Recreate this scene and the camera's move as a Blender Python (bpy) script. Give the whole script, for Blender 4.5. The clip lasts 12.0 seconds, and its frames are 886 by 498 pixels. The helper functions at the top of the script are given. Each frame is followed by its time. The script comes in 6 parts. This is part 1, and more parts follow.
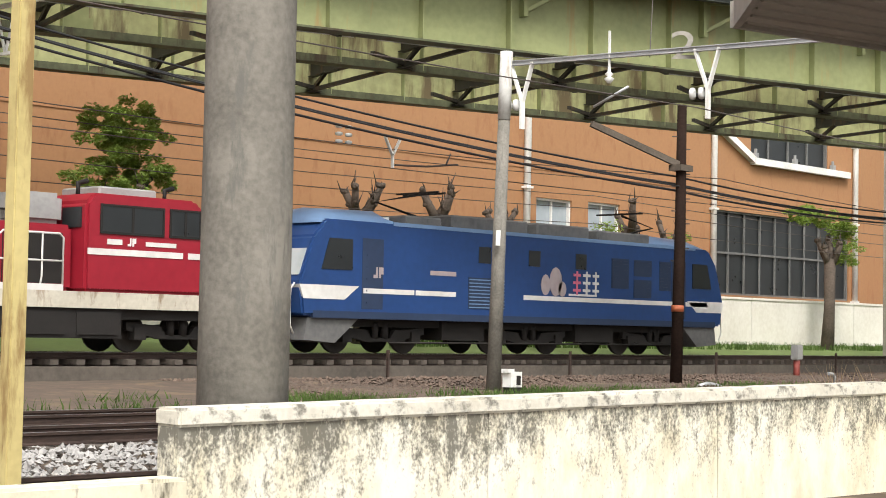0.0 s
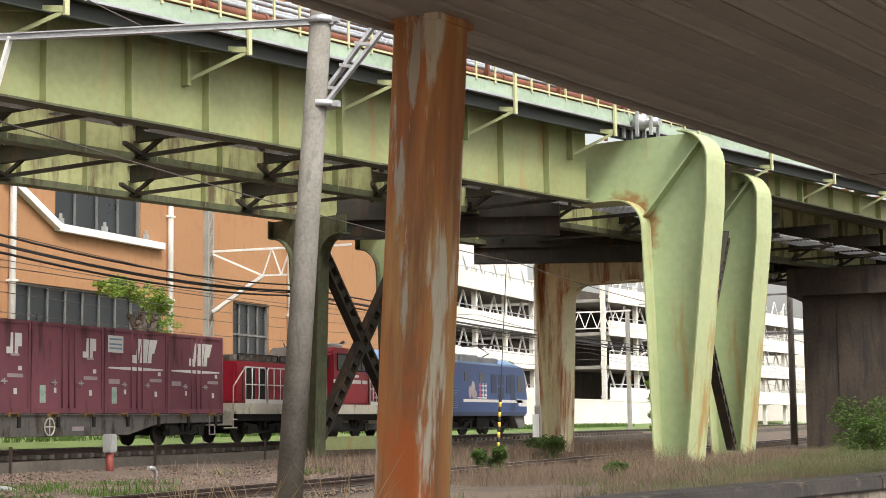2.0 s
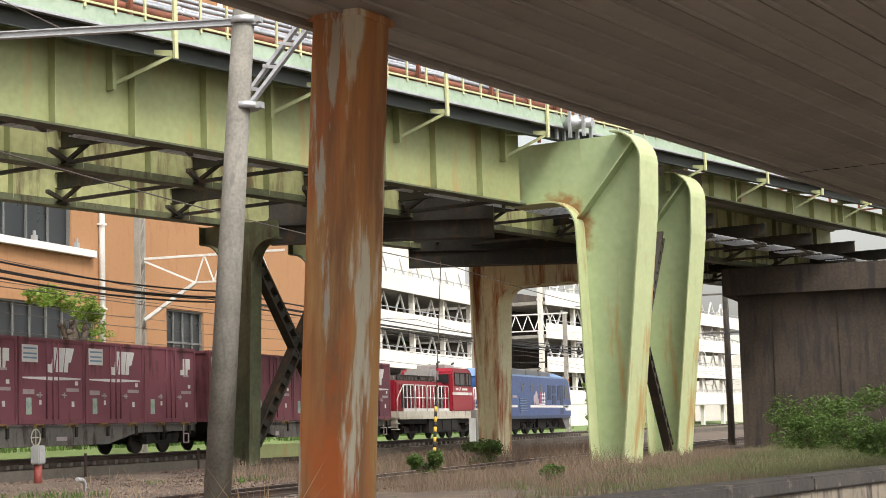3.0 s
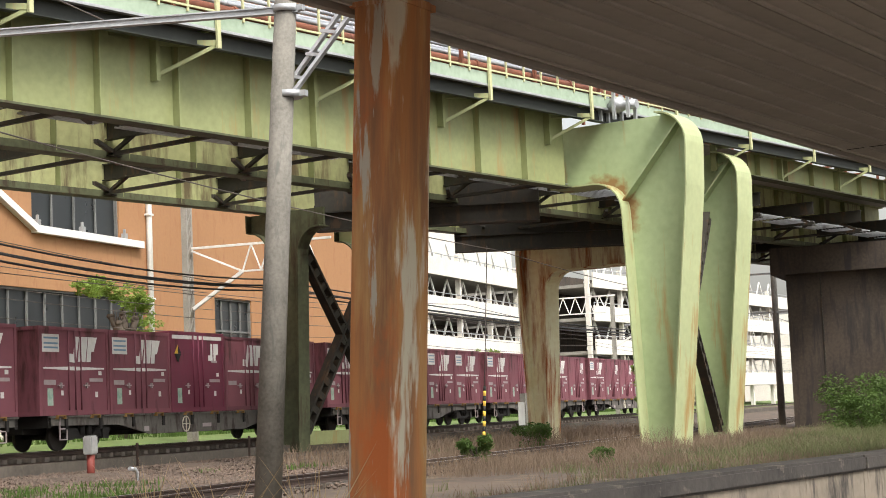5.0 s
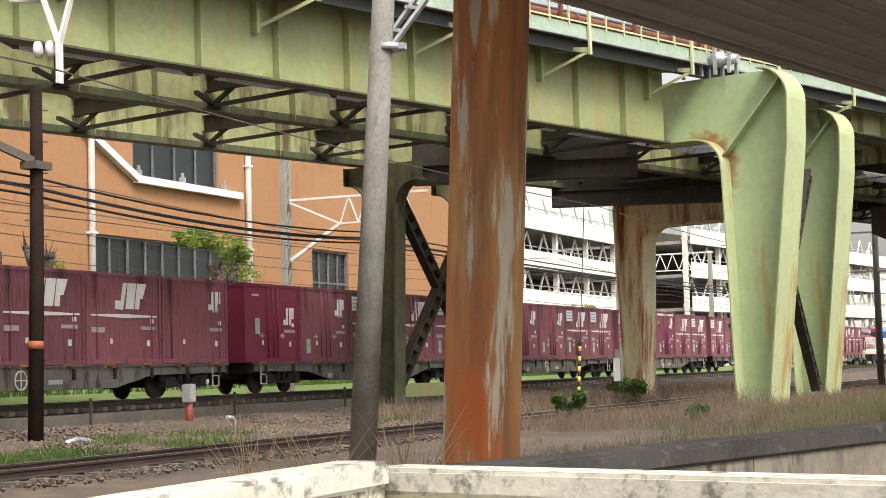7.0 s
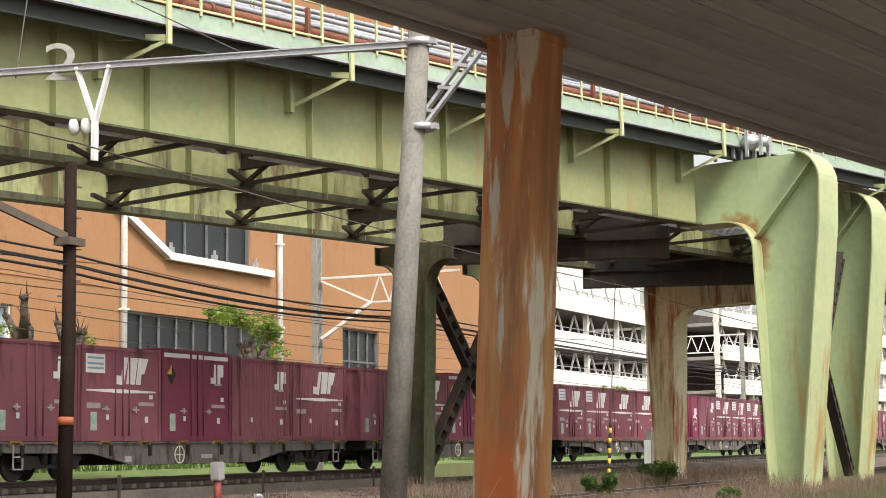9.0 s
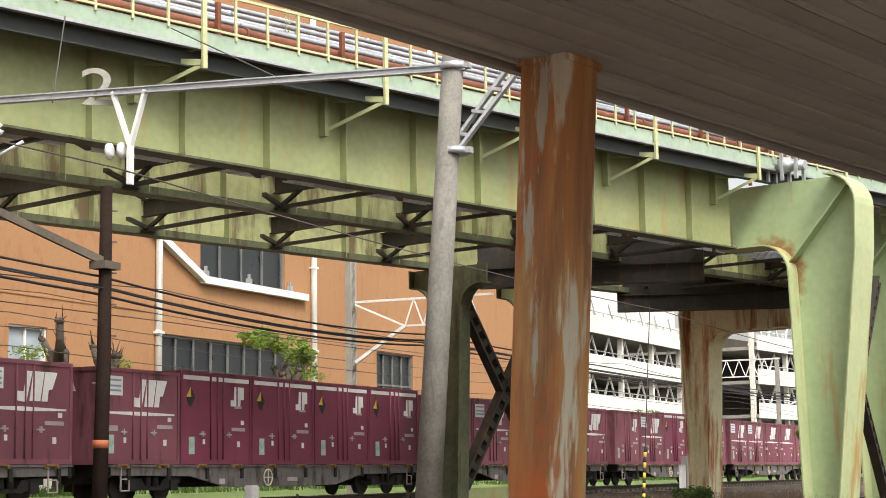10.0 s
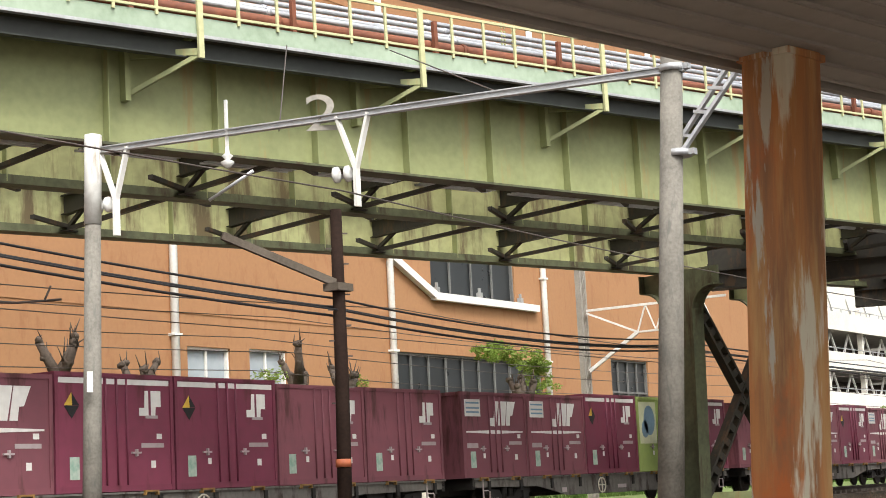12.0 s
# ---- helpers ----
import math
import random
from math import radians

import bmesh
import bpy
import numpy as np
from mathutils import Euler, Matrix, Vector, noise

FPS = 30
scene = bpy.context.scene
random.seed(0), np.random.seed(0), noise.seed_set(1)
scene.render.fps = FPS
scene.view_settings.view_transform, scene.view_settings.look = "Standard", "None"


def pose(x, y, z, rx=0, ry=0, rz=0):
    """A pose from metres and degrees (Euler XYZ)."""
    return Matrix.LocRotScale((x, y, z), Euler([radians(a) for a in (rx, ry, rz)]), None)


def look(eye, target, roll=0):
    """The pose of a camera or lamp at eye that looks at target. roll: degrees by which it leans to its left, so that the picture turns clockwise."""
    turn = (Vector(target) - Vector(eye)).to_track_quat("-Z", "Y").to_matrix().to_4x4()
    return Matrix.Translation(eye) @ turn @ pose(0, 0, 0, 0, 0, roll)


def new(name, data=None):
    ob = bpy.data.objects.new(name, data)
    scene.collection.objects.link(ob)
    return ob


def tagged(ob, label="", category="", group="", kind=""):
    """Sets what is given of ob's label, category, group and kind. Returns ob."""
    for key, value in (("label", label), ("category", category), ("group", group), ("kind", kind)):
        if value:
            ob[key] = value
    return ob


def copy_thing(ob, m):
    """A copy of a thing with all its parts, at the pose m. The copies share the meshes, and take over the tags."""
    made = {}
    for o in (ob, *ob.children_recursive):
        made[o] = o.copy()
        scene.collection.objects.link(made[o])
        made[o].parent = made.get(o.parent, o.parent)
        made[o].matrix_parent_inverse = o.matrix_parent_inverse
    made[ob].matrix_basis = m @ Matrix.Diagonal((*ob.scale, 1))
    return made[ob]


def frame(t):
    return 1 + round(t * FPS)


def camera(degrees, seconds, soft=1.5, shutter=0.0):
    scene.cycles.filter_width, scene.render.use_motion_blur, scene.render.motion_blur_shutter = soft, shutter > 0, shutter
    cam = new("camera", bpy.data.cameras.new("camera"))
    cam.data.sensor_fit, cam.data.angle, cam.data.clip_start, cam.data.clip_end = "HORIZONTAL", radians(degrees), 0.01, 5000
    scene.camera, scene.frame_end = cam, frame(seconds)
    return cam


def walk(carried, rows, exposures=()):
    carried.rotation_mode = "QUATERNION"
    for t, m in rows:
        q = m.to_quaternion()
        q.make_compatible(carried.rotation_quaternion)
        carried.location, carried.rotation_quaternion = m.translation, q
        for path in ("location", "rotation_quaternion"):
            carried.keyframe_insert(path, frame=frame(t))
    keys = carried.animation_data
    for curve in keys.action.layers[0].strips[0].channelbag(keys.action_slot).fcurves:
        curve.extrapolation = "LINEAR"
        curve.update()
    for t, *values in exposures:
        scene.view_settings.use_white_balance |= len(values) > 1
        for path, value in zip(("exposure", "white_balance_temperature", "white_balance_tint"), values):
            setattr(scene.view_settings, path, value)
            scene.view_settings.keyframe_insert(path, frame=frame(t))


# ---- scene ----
LENS = 29.3
cam = camera(LENS, 12.0, soft=0.9)
ROWS = [
    (0, -7.95, -4.81, 0.6, 92.81, -1.07, -46.68),
    (0.5, -7.2, -3.4, 0.6, 94.05, 0.7, -55.7),
    (1, -9.2, -3.9, 0.58, 96.1, -1.2, -63.5),
    (1.5, -3.8, -1.55, 0.56, 97.35, -0.2, -66.25),
    (2, -0.45, 0, 0.59, 95.86, 0.73, -69.75),
    (2.5, 0, 0, 0.6, 95.85, 1.06, -71.41),
    (2.7, 0, 0, 0.6, 95.97, 1.5, -71.75),
    (4.3, 0, 0, 0.6, 95.77, 3.13, -70.35),
    (4.5, 0, 0, 0.6, 95.78, 3.14, -69.71),
    (5, 0, 0, 0.6, 95.52, 2.53, -70.1),
    (5.5, 0, 0, 0.6, 95.47, 1.89, -71.04),
    (6, 0, 0, 0.6, 95.28, 1.25, -69.9),
    (6.5, 0, 0, 0.6, 94.45, 1, -68.7),
    (7, 0, 0, 0.6, 94.08, 1.58, -66.9),
    (9, 0, 0, 0.6, 96.79, 0.96, -65.91),
    (9.5, 0, 0, 0.6, 97.24, 0.91, -65.4),
    (10, 0, 0, 0.6, 97.61, 0.81, -64.77),
    (10.5, 0, 0, 0.6, 97.83, 0.64, -64.12),
    (11, 0, 0, 0.6, 97.95, 1.25, -63.02),
    (11.5, 0, 0, 0.6, 98.15, 1.88, -59.98),
    (12, 0, 0, 0.6, 98.21, 2.92, -56.71),
]
walk(cam, [(t, pose(x, y, z, rx, ry, rz)) for t, x, y, z, rx, ry, rz in ROWS],
     exposures=[(0, -0.02), (0.5, 0.15), (1.0, 0.12), (12, 0.12)])

# ---- world, sun ----
SUN_AZ, SUN_EL = 233.0, 52.0          # the sun stands high on the camera's side of the line
world = bpy.data.worlds.new("world")
scene.world = world
world.use_nodes = True
wn = world.node_tree.nodes
sky = wn.new("ShaderNodeTexSky")
sky.sky_type, sky.sun_disc = "NISHITA", False
sky.sun_elevation, sky.sun_rotation = radians(SUN_EL), radians(90 - SUN_AZ)
sky.air_density, sky.dust_density, sky.ozone_density = 1.6, 5.0, 0.6
wn["Background"].inputs[1].default_value = 0.135
haze = wn.new("ShaderNodeHueSaturation")      # a hazy, whitish sky
haze.inputs["Saturation"].default_value, haze.inputs["Value"].default_value = 0.28, 1.75
world.node_tree.links.new(sky.outputs[0], haze.inputs["Color"])
world.node_tree.links.new(haze.outputs[0], wn["Background"].inputs[0])
sun_data = bpy.data.lights.new("sun", "SUN")
sun_data.energy, sun_data.angle, sun_data.color = 2.6, radians(14.0), (1.0, 0.96, 0.91)
sun = new("sun", sun_data)
sd = Vector((math.cos(radians(SUN_AZ)) * math.cos(radians(SUN_EL)), math.sin(radians(SUN_AZ)) * math.cos(radians(SUN_EL)), math.sin(radians(SUN_EL))))
sun.matrix_world = look(sd * 200, (0, 0, 0))


# ---- materials ----
def rgb(c):
    return (c[0], c[1], c[2], 1.0)


def material(name, base, dark=None, rough=0.6, metal=0.0, grain=8.0, blotch=0.8, mix=0.5, bump=0.15, third=None, streak=0.0, third_amount=0.5, random_tint=0.0, spec=0.4):
    """A surface with two scales of variation; third: stains, drawn out vertically by streak."""
    m = bpy.data.materials.new(name)
    m.use_nodes = True
    nt = m.node_tree
    n, l = nt.nodes, nt.links
    b = n["Principled BSDF"]
    b.inputs["Metallic"].default_value = metal
    b.inputs["Specular IOR Level"].default_value = spec
    tc = n.new("ShaderNodeTexCoord")
    fine = n.new("ShaderNodeTexNoise")
    fine.inputs["Scale"].default_value, fine.inputs["Detail"].default_value = grain, 6
    l.new(tc.outputs["Object"], fine.inputs["Vector"])
    big = n.new("ShaderNodeTexNoise")
    big.inputs["Scale"].default_value, big.inputs["Detail"].default_value = blotch, 5
    l.new(tc.outputs["Object"], big.inputs["Vector"])
    add = n.new("ShaderNodeMath")
    add.operation = "MULTIPLY_ADD"
    add.inputs[1].default_value = 0.45
    l.new(fine.outputs[0], add.inputs[0])
    sc = n.new("ShaderNodeMath")
    sc.operation = "MULTIPLY"
    sc.inputs[1].default_value = 0.55
    l.new(big.outputs[0], sc.inputs[0])
    l.new(sc.outputs[0], add.inputs[2])
    ramp = n.new("ShaderNodeValToRGB")
    d = dark or tuple(v * 0.6 for v in base)
    ramp.color_ramp.elements[0].position, ramp.color_ramp.elements[0].color = 0.5 - mix * 0.35, rgb(d)
    ramp.color_ramp.elements[1].position, ramp.color_ramp.elements[1].color = 0.5 + (1 - mix) * 0.2, rgb(base)
    l.new(add.outputs[0], ramp.inputs[0])
    colour = ramp.outputs[0]
    if third:
        mp = n.new("ShaderNodeMapping")
        mp.inputs["Scale"].default_value = (1, 1, 1 / (1 + streak))
        l.new(tc.outputs["Object"], mp.inputs["Vector"])
        st = n.new("ShaderNodeTexNoise")
        st.inputs["Scale"].default_value, st.inputs["Detail"].default_value, st.inputs["Roughness"].default_value = grain * 0.35, 7, 0.65
        l.new(mp.outputs[0], st.inputs["Vector"])
        sr = n.new("ShaderNodeMapRange")
        sr.inputs[1].default_value, sr.inputs[2].default_value = 0.62 - third_amount * 0.24, 0.72 - third_amount * 0.2
        l.new(st.outputs[0], sr.inputs[0])
        mx = n.new("ShaderNodeMix")
        mx.data_type = "RGBA"
        l.new(sr.outputs[0], mx.inputs[0])
        l.new(colour, mx.inputs[6])
        mx.inputs[7].default_value = rgb(third)
        colour = mx.outputs[2]
    if random_tint:
        oi = n.new("ShaderNodeObjectInfo")
        hv = n.new("ShaderNodeHueSaturation")
        mr = n.new("ShaderNodeMapRange")
        mr.inputs[3].default_value, mr.inputs[4].default_value = 1 - random_tint, 1 + random_tint
        l.new(oi.outputs["Random"], mr.inputs[0])
        l.new(mr.outputs[0], hv.inputs["Value"])
        l.new(colour, hv.inputs["Color"])
        colour = hv.outputs[0]
    l.new(colour, b.inputs["Base Color"])
    rr = n.new("ShaderNodeMapRange")
    rr.inputs[3].default_value, rr.inputs[4].default_value = max(0.02, rough - 0.12), min(1, rough + 0.15)
    l.new(fine.outputs[0], rr.inputs[0])
    l.new(rr.outputs[0], b.inputs["Roughness"])
    if bump:
        bp = n.new("ShaderNodeBump")
        bp.inputs["Strength"].default_value, bp.inputs["Distance"].default_value = bump, 0.02
        l.new(fine.outputs[0], bp.inputs["Height"])
        l.new(bp.outputs[0], b.inputs["Normal"])
    return m


M = {}
M["green_paint"] = material("green_paint", (0.28, 0.305, 0.14), (0.205, 0.225, 0.10), 0.5, 0, 5, 0.5, 0.5, 0.08, (0.30, 0.22, 0.09), 6, 0.30)
M["green_pale"] = material("green_pale", (0.42, 0.51, 0.28), (0.35, 0.43, 0.23), 0.5, 0, 4, 0.5, 0.4, 0.06, (0.44, 0.30, 0.12), 8, 0.12)
M["green_cream"] = material("green_cream", (0.44, 0.485, 0.265), (0.36, 0.40, 0.215), 0.55, 0, 5, 0.7, 0.5, 0.1, (0.36, 0.24, 0.09), 8, 0.30)
# brighter copy of green_paint: light on the inner webs put into the colour
M["green_dim"] = material("green_dim", (0.42, 0.43, 0.205), (0.25, 0.255, 0.12), 0.55, 0, 4, 0.4, 0.5, 0.1, (0.13, 0.10, 0.05), 5, 0.5)
# darker copy of the bridge green: grime plus the underside's shade
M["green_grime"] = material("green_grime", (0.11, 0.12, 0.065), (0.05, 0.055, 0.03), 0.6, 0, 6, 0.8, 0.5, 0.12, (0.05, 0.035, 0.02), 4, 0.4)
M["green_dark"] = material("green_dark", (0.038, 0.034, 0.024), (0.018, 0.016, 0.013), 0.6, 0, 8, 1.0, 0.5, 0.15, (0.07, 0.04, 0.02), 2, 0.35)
M["edge_green"] = material("edge_green", (0.38, 0.47, 0.36), (0.26, 0.34, 0.24), 0.5, 0, 6, 0.6, 0.5, 0.08)
M["rail_yellow"] = material("rail_yellow", (0.56, 0.56, 0.32), (0.45, 0.45, 0.25), 0.5, 0, 9, 1.2, 0.4, 0.05)
M["rust_frame"] = material("rust_frame", (0.80, 0.77, 0.54), (0.70, 0.62, 0.36), 0.7, 0, 5, 0.8, 0.5, 0.2, (0.38, 0.125, 0.04), 7, 0.58)
M["pipe_rust"] = material("pipe_rust", (0.24, 0.085, 0.045), (0.14, 0.05, 0.03), 0.7, 0, 7, 0.9, 0.5, 0.15)
M["pipe_silver"] = material("pipe_silver", (0.55, 0.57, 0.60), (0.36, 0.37, 0.40), 0.4, 0.5, 6, 0.7, 0.5, 0.05)
M["concrete"] = material("concrete", (0.34, 0.32, 0.28), (0.22, 0.21, 0.185), 0.85, 0, 16, 1.3, 0.5, 0.25)
M["concrete_pole"] = material("concrete_pole", (0.23, 0.215, 0.185), (0.12, 0.112, 0.096), 0.85, 0, 20, 1.8, 0.5, 0.2, (0.14, 0.135, 0.12), 3, 0.3)
# stained concrete with shade put into its colour: abutment, car park inside
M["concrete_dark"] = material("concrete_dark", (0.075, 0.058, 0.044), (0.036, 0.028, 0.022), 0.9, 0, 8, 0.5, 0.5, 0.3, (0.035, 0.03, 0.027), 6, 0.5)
M["wall_plain"] = material("wall_plain", (0.76, 0.71, 0.56), (0.62, 0.57, 0.43), 0.85, 0, 18, 1.5, 0.5, 0.3, (0.14, 0.125, 0.09), 3, 0.3)
M["wall_top"] = material("wall_top", (0.70, 0.67, 0.58), (0.52, 0.49, 0.41), 0.85, 0, 20, 2.0, 0.5, 0.35, (0.2, 0.19, 0.16), 0, 0.4)
M["wall_dark"] = material("wall_dark", (0.24, 0.205, 0.16), (0.15, 0.128, 0.10), 0.9, 0, 12, 1.0, 0.5, 0.35, (0.05, 0.044, 0.038), 3, 0.5)
M["cap_black"] = material("cap_black", (0.065, 0.058, 0.052), (0.03, 0.027, 0.025), 0.9, 0, 15, 1.5, 0.5, 0.4, (0.16, 0.14, 0.11), 0, 0.2)
M["yellow_post"] = material("yellow_post", (0.60, 0.50, 0.22), (0.46, 0.37, 0.16), 0.6, 0, 12, 1.3, 0.5, 0.1, (0.3, 0.2, 0.08), 4, 0.3)
M["roof_slat"] = material("roof_slat", (0.46, 0.44, 0.40), (0.37, 0.355, 0.32), 0.65, 0.1, 9, 0.7, 0.5, 0.06, random_tint=0.1)
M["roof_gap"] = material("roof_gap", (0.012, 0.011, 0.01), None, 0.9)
M["fascia"] = material("fascia", (0.40, 0.38, 0.35), (0.26, 0.24, 0.22), 0.7, 0, 6, 0.8, 0.5, 0.1)
M["orange_wall"] = material("orange_wall", (0.385, 0.202, 0.096), (0.33, 0.17, 0.08), 0.8, 0, 6, 0.12, 0.45, 0.1, (0.325, 0.158, 0.075), 1.5, 0.35)
M["white_paint"] = material("white_paint", (0.80, 0.80, 0.77), (0.66, 0.65, 0.61), 0.6, 0, 9, 1.0, 0.4, 0.05)
M["white_sleeve"] = material("white_sleeve", (0.66, 0.66, 0.63), (0.46, 0.45, 0.42), 0.6, 0, 9, 1.4, 0.5, 0.08, (0.28, 0.24, 0.19), 5, 0.35)
M["white_wall"] = material("white_wall", (0.78, 0.75, 0.68), (0.66, 0.62, 0.54), 0.8, 0, 6, 0.5, 0.5, 0.1)
M["galvanised"] = material("galvanised", (0.52, 0.53, 0.54), (0.36, 0.37, 0.38), 0.45, 0.55, 14, 1.5, 0.5, 0.05)
M["glass_dark"] = material("glass_dark", (0.022, 0.026, 0.028), (0.012, 0.014, 0.016), 0.3, 0, 1.2, 0.4, 0.5, 0.0, spec=0.6)
M["glass_pale"] = material("glass_pale", (0.42, 0.47, 0.5), (0.3, 0.35, 0.38), 0.2, 0, 1.5, 0.5, 0.5, 0.0)
M["dark_void"] = material("dark_void", (0.03, 0.03, 0.03), None, 0.8)
M["frame_dim"] = material("frame_dim", (0.2, 0.2, 0.19), (0.13, 0.13, 0.125), 0.6, 0.2, 9, 1, 0.5, 0.04)
M["frame_grey"] = material("frame_grey", (0.4, 0.4, 0.39), (0.3, 0.3, 0.29), 0.5, 0.3, 9, 1, 0.5, 0.04)
M["wood_pole"] = material("wood_pole", (0.028, 0.017, 0.013), (0.013, 0.008, 0.006), 0.9, 0, 14, 1.4, 0.5, 0.35, spec=0.1)
M["wood_light"] = material("wood_light", (0.12, 0.098, 0.075), (0.07, 0.056, 0.042), 0.8, 0, 14, 1.4, 0.5, 0.35)
M["black_cable"] = material("black_cable", (0.02, 0.02, 0.021), None, 0.5)
M["wire"] = material("wire", (0.10, 0.08, 0.07), None, 0.5)
M["ceramic"] = material("ceramic", (0.75, 0.75, 0.73), (0.6, 0.6, 0.58), 0.2, 0, 9, 1, 0.4, 0)
M["ground_earth"] = material("ground_earth", (0.125, 0.093, 0.07), (0.06, 0.045, 0.035), 0.95, 0, 3.2, 0.22, 0.5, 0.7, (0.17, 0.125, 0.08), 0, 0.35)
M["ballast_brown"] = material("ballast_brown", (0.15, 0.108, 0.083), (0.065, 0.049, 0.039), 0.95, 0, 14, 0.8, 0.5, 0.9, random_tint=0.1)
M["ballast_grey"] = material("ballast_grey", (0.42, 0.41, 0.39), (0.2, 0.19, 0.18), 0.9, 0, 9, 3, 0.5, 0.4)
M["rail_steel"] = material("rail_steel", (0.075, 0.05, 0.04), (0.04, 0.028, 0.024), 0.6, 0.3, 12, 1, 0.5, 0.1)
M["rail_top"] = material("rail_top", (0.5, 0.5, 0.52), (0.3, 0.28, 0.27), 0.3, 0.9, 12, 1, 0.5, 0.0)
M["sleeper"] = material("sleeper", (0.13, 0.11, 0.09), (0.07, 0.06, 0.05), 0.9, 0, 10, 1, 0.5, 0.3)
M["grass_green"] = material("grass_green", (0.20, 0.215, 0.105), (0.11, 0.13, 0.06), 0.7, 0, 2, 0.4, 0.5, 0, spec=0.15)
M["grass_dry"] = material("grass_dry", (0.29, 0.22, 0.16), (0.17, 0.125, 0.09), 0.8, 0, 2, 0.5, 0.5, 0, spec=0.15)
M["straw"] = material("straw", (0.60, 0.46, 0.28), (0.42, 0.31, 0.18), 0.8, 0, 3, 0.8, 0.5, 0, spec=0.15)
M["weed_green"] = material("weed_green", (0.11, 0.18, 0.045), (0.055, 0.095, 0.025), 0.7, 0, 2, 0.5, 0.5, 0, spec=0.15)
M["lawn"] = material("lawn", (0.15, 0.215, 0.065), (0.09, 0.125, 0.04), 0.9, 0, 6, 0.35, 0.5, 0.5)
M["leaf"] = material("leaf", (0.11, 0.18, 0.045), (0.055, 0.095, 0.02), 0.55, 0, 1.4, 0.5, 0.5, 0, spec=0.25)
M["leaf_fresh"] = material("leaf_fresh", (0.27, 0.38, 0.08), (0.15, 0.23, 0.04), 0.5, 0, 1.4, 0.5, 0.5, 0, spec=0.3)
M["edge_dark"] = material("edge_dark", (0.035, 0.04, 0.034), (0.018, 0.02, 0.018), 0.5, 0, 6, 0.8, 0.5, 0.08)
M["bark"] = material("bark", (0.115, 0.09, 0.07), (0.05, 0.039, 0.031), 0.9, 0, 12, 1.4, 0.5, 0.6)
M["loco_blue"] = material("loco_blue", (0.020, 0.062, 0.20), (0.016, 0.05, 0.16), 0.35, 0, 5, 0.5, 0.4, 0.02)
M["loco_blue_light"] = material("loco_blue_light", (0.17, 0.28, 0.46), (0.14, 0.23, 0.39), 0.4, 0, 5, 0.5, 0.4, 0.02)
M["loco_navy"] = material("loco_navy", (0.03, 0.05, 0.10), (0.022, 0.036, 0.075), 0.45, 0, 5, 0.5, 0.4, 0.02)
M["loco_red"] = material("loco_red", (0.31, 0.016, 0.03), (0.25, 0.012, 0.024), 0.38, 0, 5, 0.5, 0.4, 0.02)
M["loco_grey"] = material("loco_grey", (0.17, 0.17, 0.165), (0.10, 0.10, 0.10), 0.6, 0, 7, 0.9, 0.5, 0.05)
M["under_dark"] = material("under_dark", (0.022, 0.019, 0.017), (0.011, 0.01, 0.009), 0.75, 0, 9, 1, 0.5, 0.2)
M["under_grey"] = material("under_grey", (0.155, 0.145, 0.13), (0.095, 0.086, 0.076), 0.75, 0, 7, 0.8, 0.5, 0.15, (0.05, 0.036, 0.03), 2, 0.4)
M["wheel_steel"] = material("wheel_steel", (0.05, 0.045, 0.04), (0.025, 0.022, 0.02), 0.6, 0.3, 9, 1, 0.5, 0.1)
M["cream_skirt"] = material("cream_skirt", (0.62, 0.58, 0.48), (0.48, 0.44, 0.36), 0.6, 0, 8, 0.9, 0.5, 0.05, (0.3, 0.22, 0.15), 2, 0.3)
M["windscreen"] = material("windscreen", (0.46, 0.50, 0.51), (0.30, 0.34, 0.35), 0.08, 0, 0.8, 0.4, 0.5, 0.0, spec=0.7)
M["cont_wine"] = material("cont_wine", (0.19, 0.04, 0.072), (0.155, 0.033, 0.058), 0.55, 0, 4, 0.5, 0.4, 0.03, (0.10, 0.022, 0.03), 4, 0.25, random_tint=0.12)
M["cont_brown"] = material("cont_brown", (0.215, 0.074, 0.093), (0.175, 0.06, 0.077), 0.65, 0, 4, 0.6, 0.5, 0.04, (0.085, 0.03, 0.032), 4, 0.35, random_tint=0.14)
M["cont_magenta"] = material("cont_magenta", (0.21, 0.027, 0.064), (0.17, 0.022, 0.052), 0.5, 0, 4, 0.6, 0.4, 0.03, random_tint=0.1)
M["cont_green"] = material("cont_green", (0.31, 0.40, 0.11), (0.25, 0.33, 0.09), 0.6, 0, 4, 0.6, 0.4, 0.03, (0.2, 0.2, 0.08), 3, 0.3)
M["mark_white"] = material("mark_white", (0.74, 0.73, 0.70), (0.6, 0.58, 0.55), 0.6, 0, 5, 0.9, 0.4, 0)
M["mark_grey"] = material("mark_grey", (0.42, 0.36, 0.36), (0.33, 0.27, 0.27), 0.6, 0, 5, 0.9, 0.4, 0)
M["mark_yellow"] = material("mark_yellow", (0.68, 0.45, 0.06), (0.5, 0.32, 0.05), 0.6)
M["cleat"] = material("cleat", (0.30, 0.17, 0.05), (0.12, 0.07, 0.03), 0.7)
M["mark_black"] = material("mark_black", (0.02, 0.02, 0.02), None, 0.6)
M["mark_red"] = material("mark_red", (0.20, 0.04, 0.03), (0.14, 0.03, 0.02), 0.6)
M["mark_pink"] = material("mark_pink", (0.62, 0.16, 0.24), (0.5, 0.12, 0.18), 0.6)
M["mark_orange"] = material("mark_orange", (0.36, 0.10, 0.04), (0.22, 0.06, 0.025), 0.6)
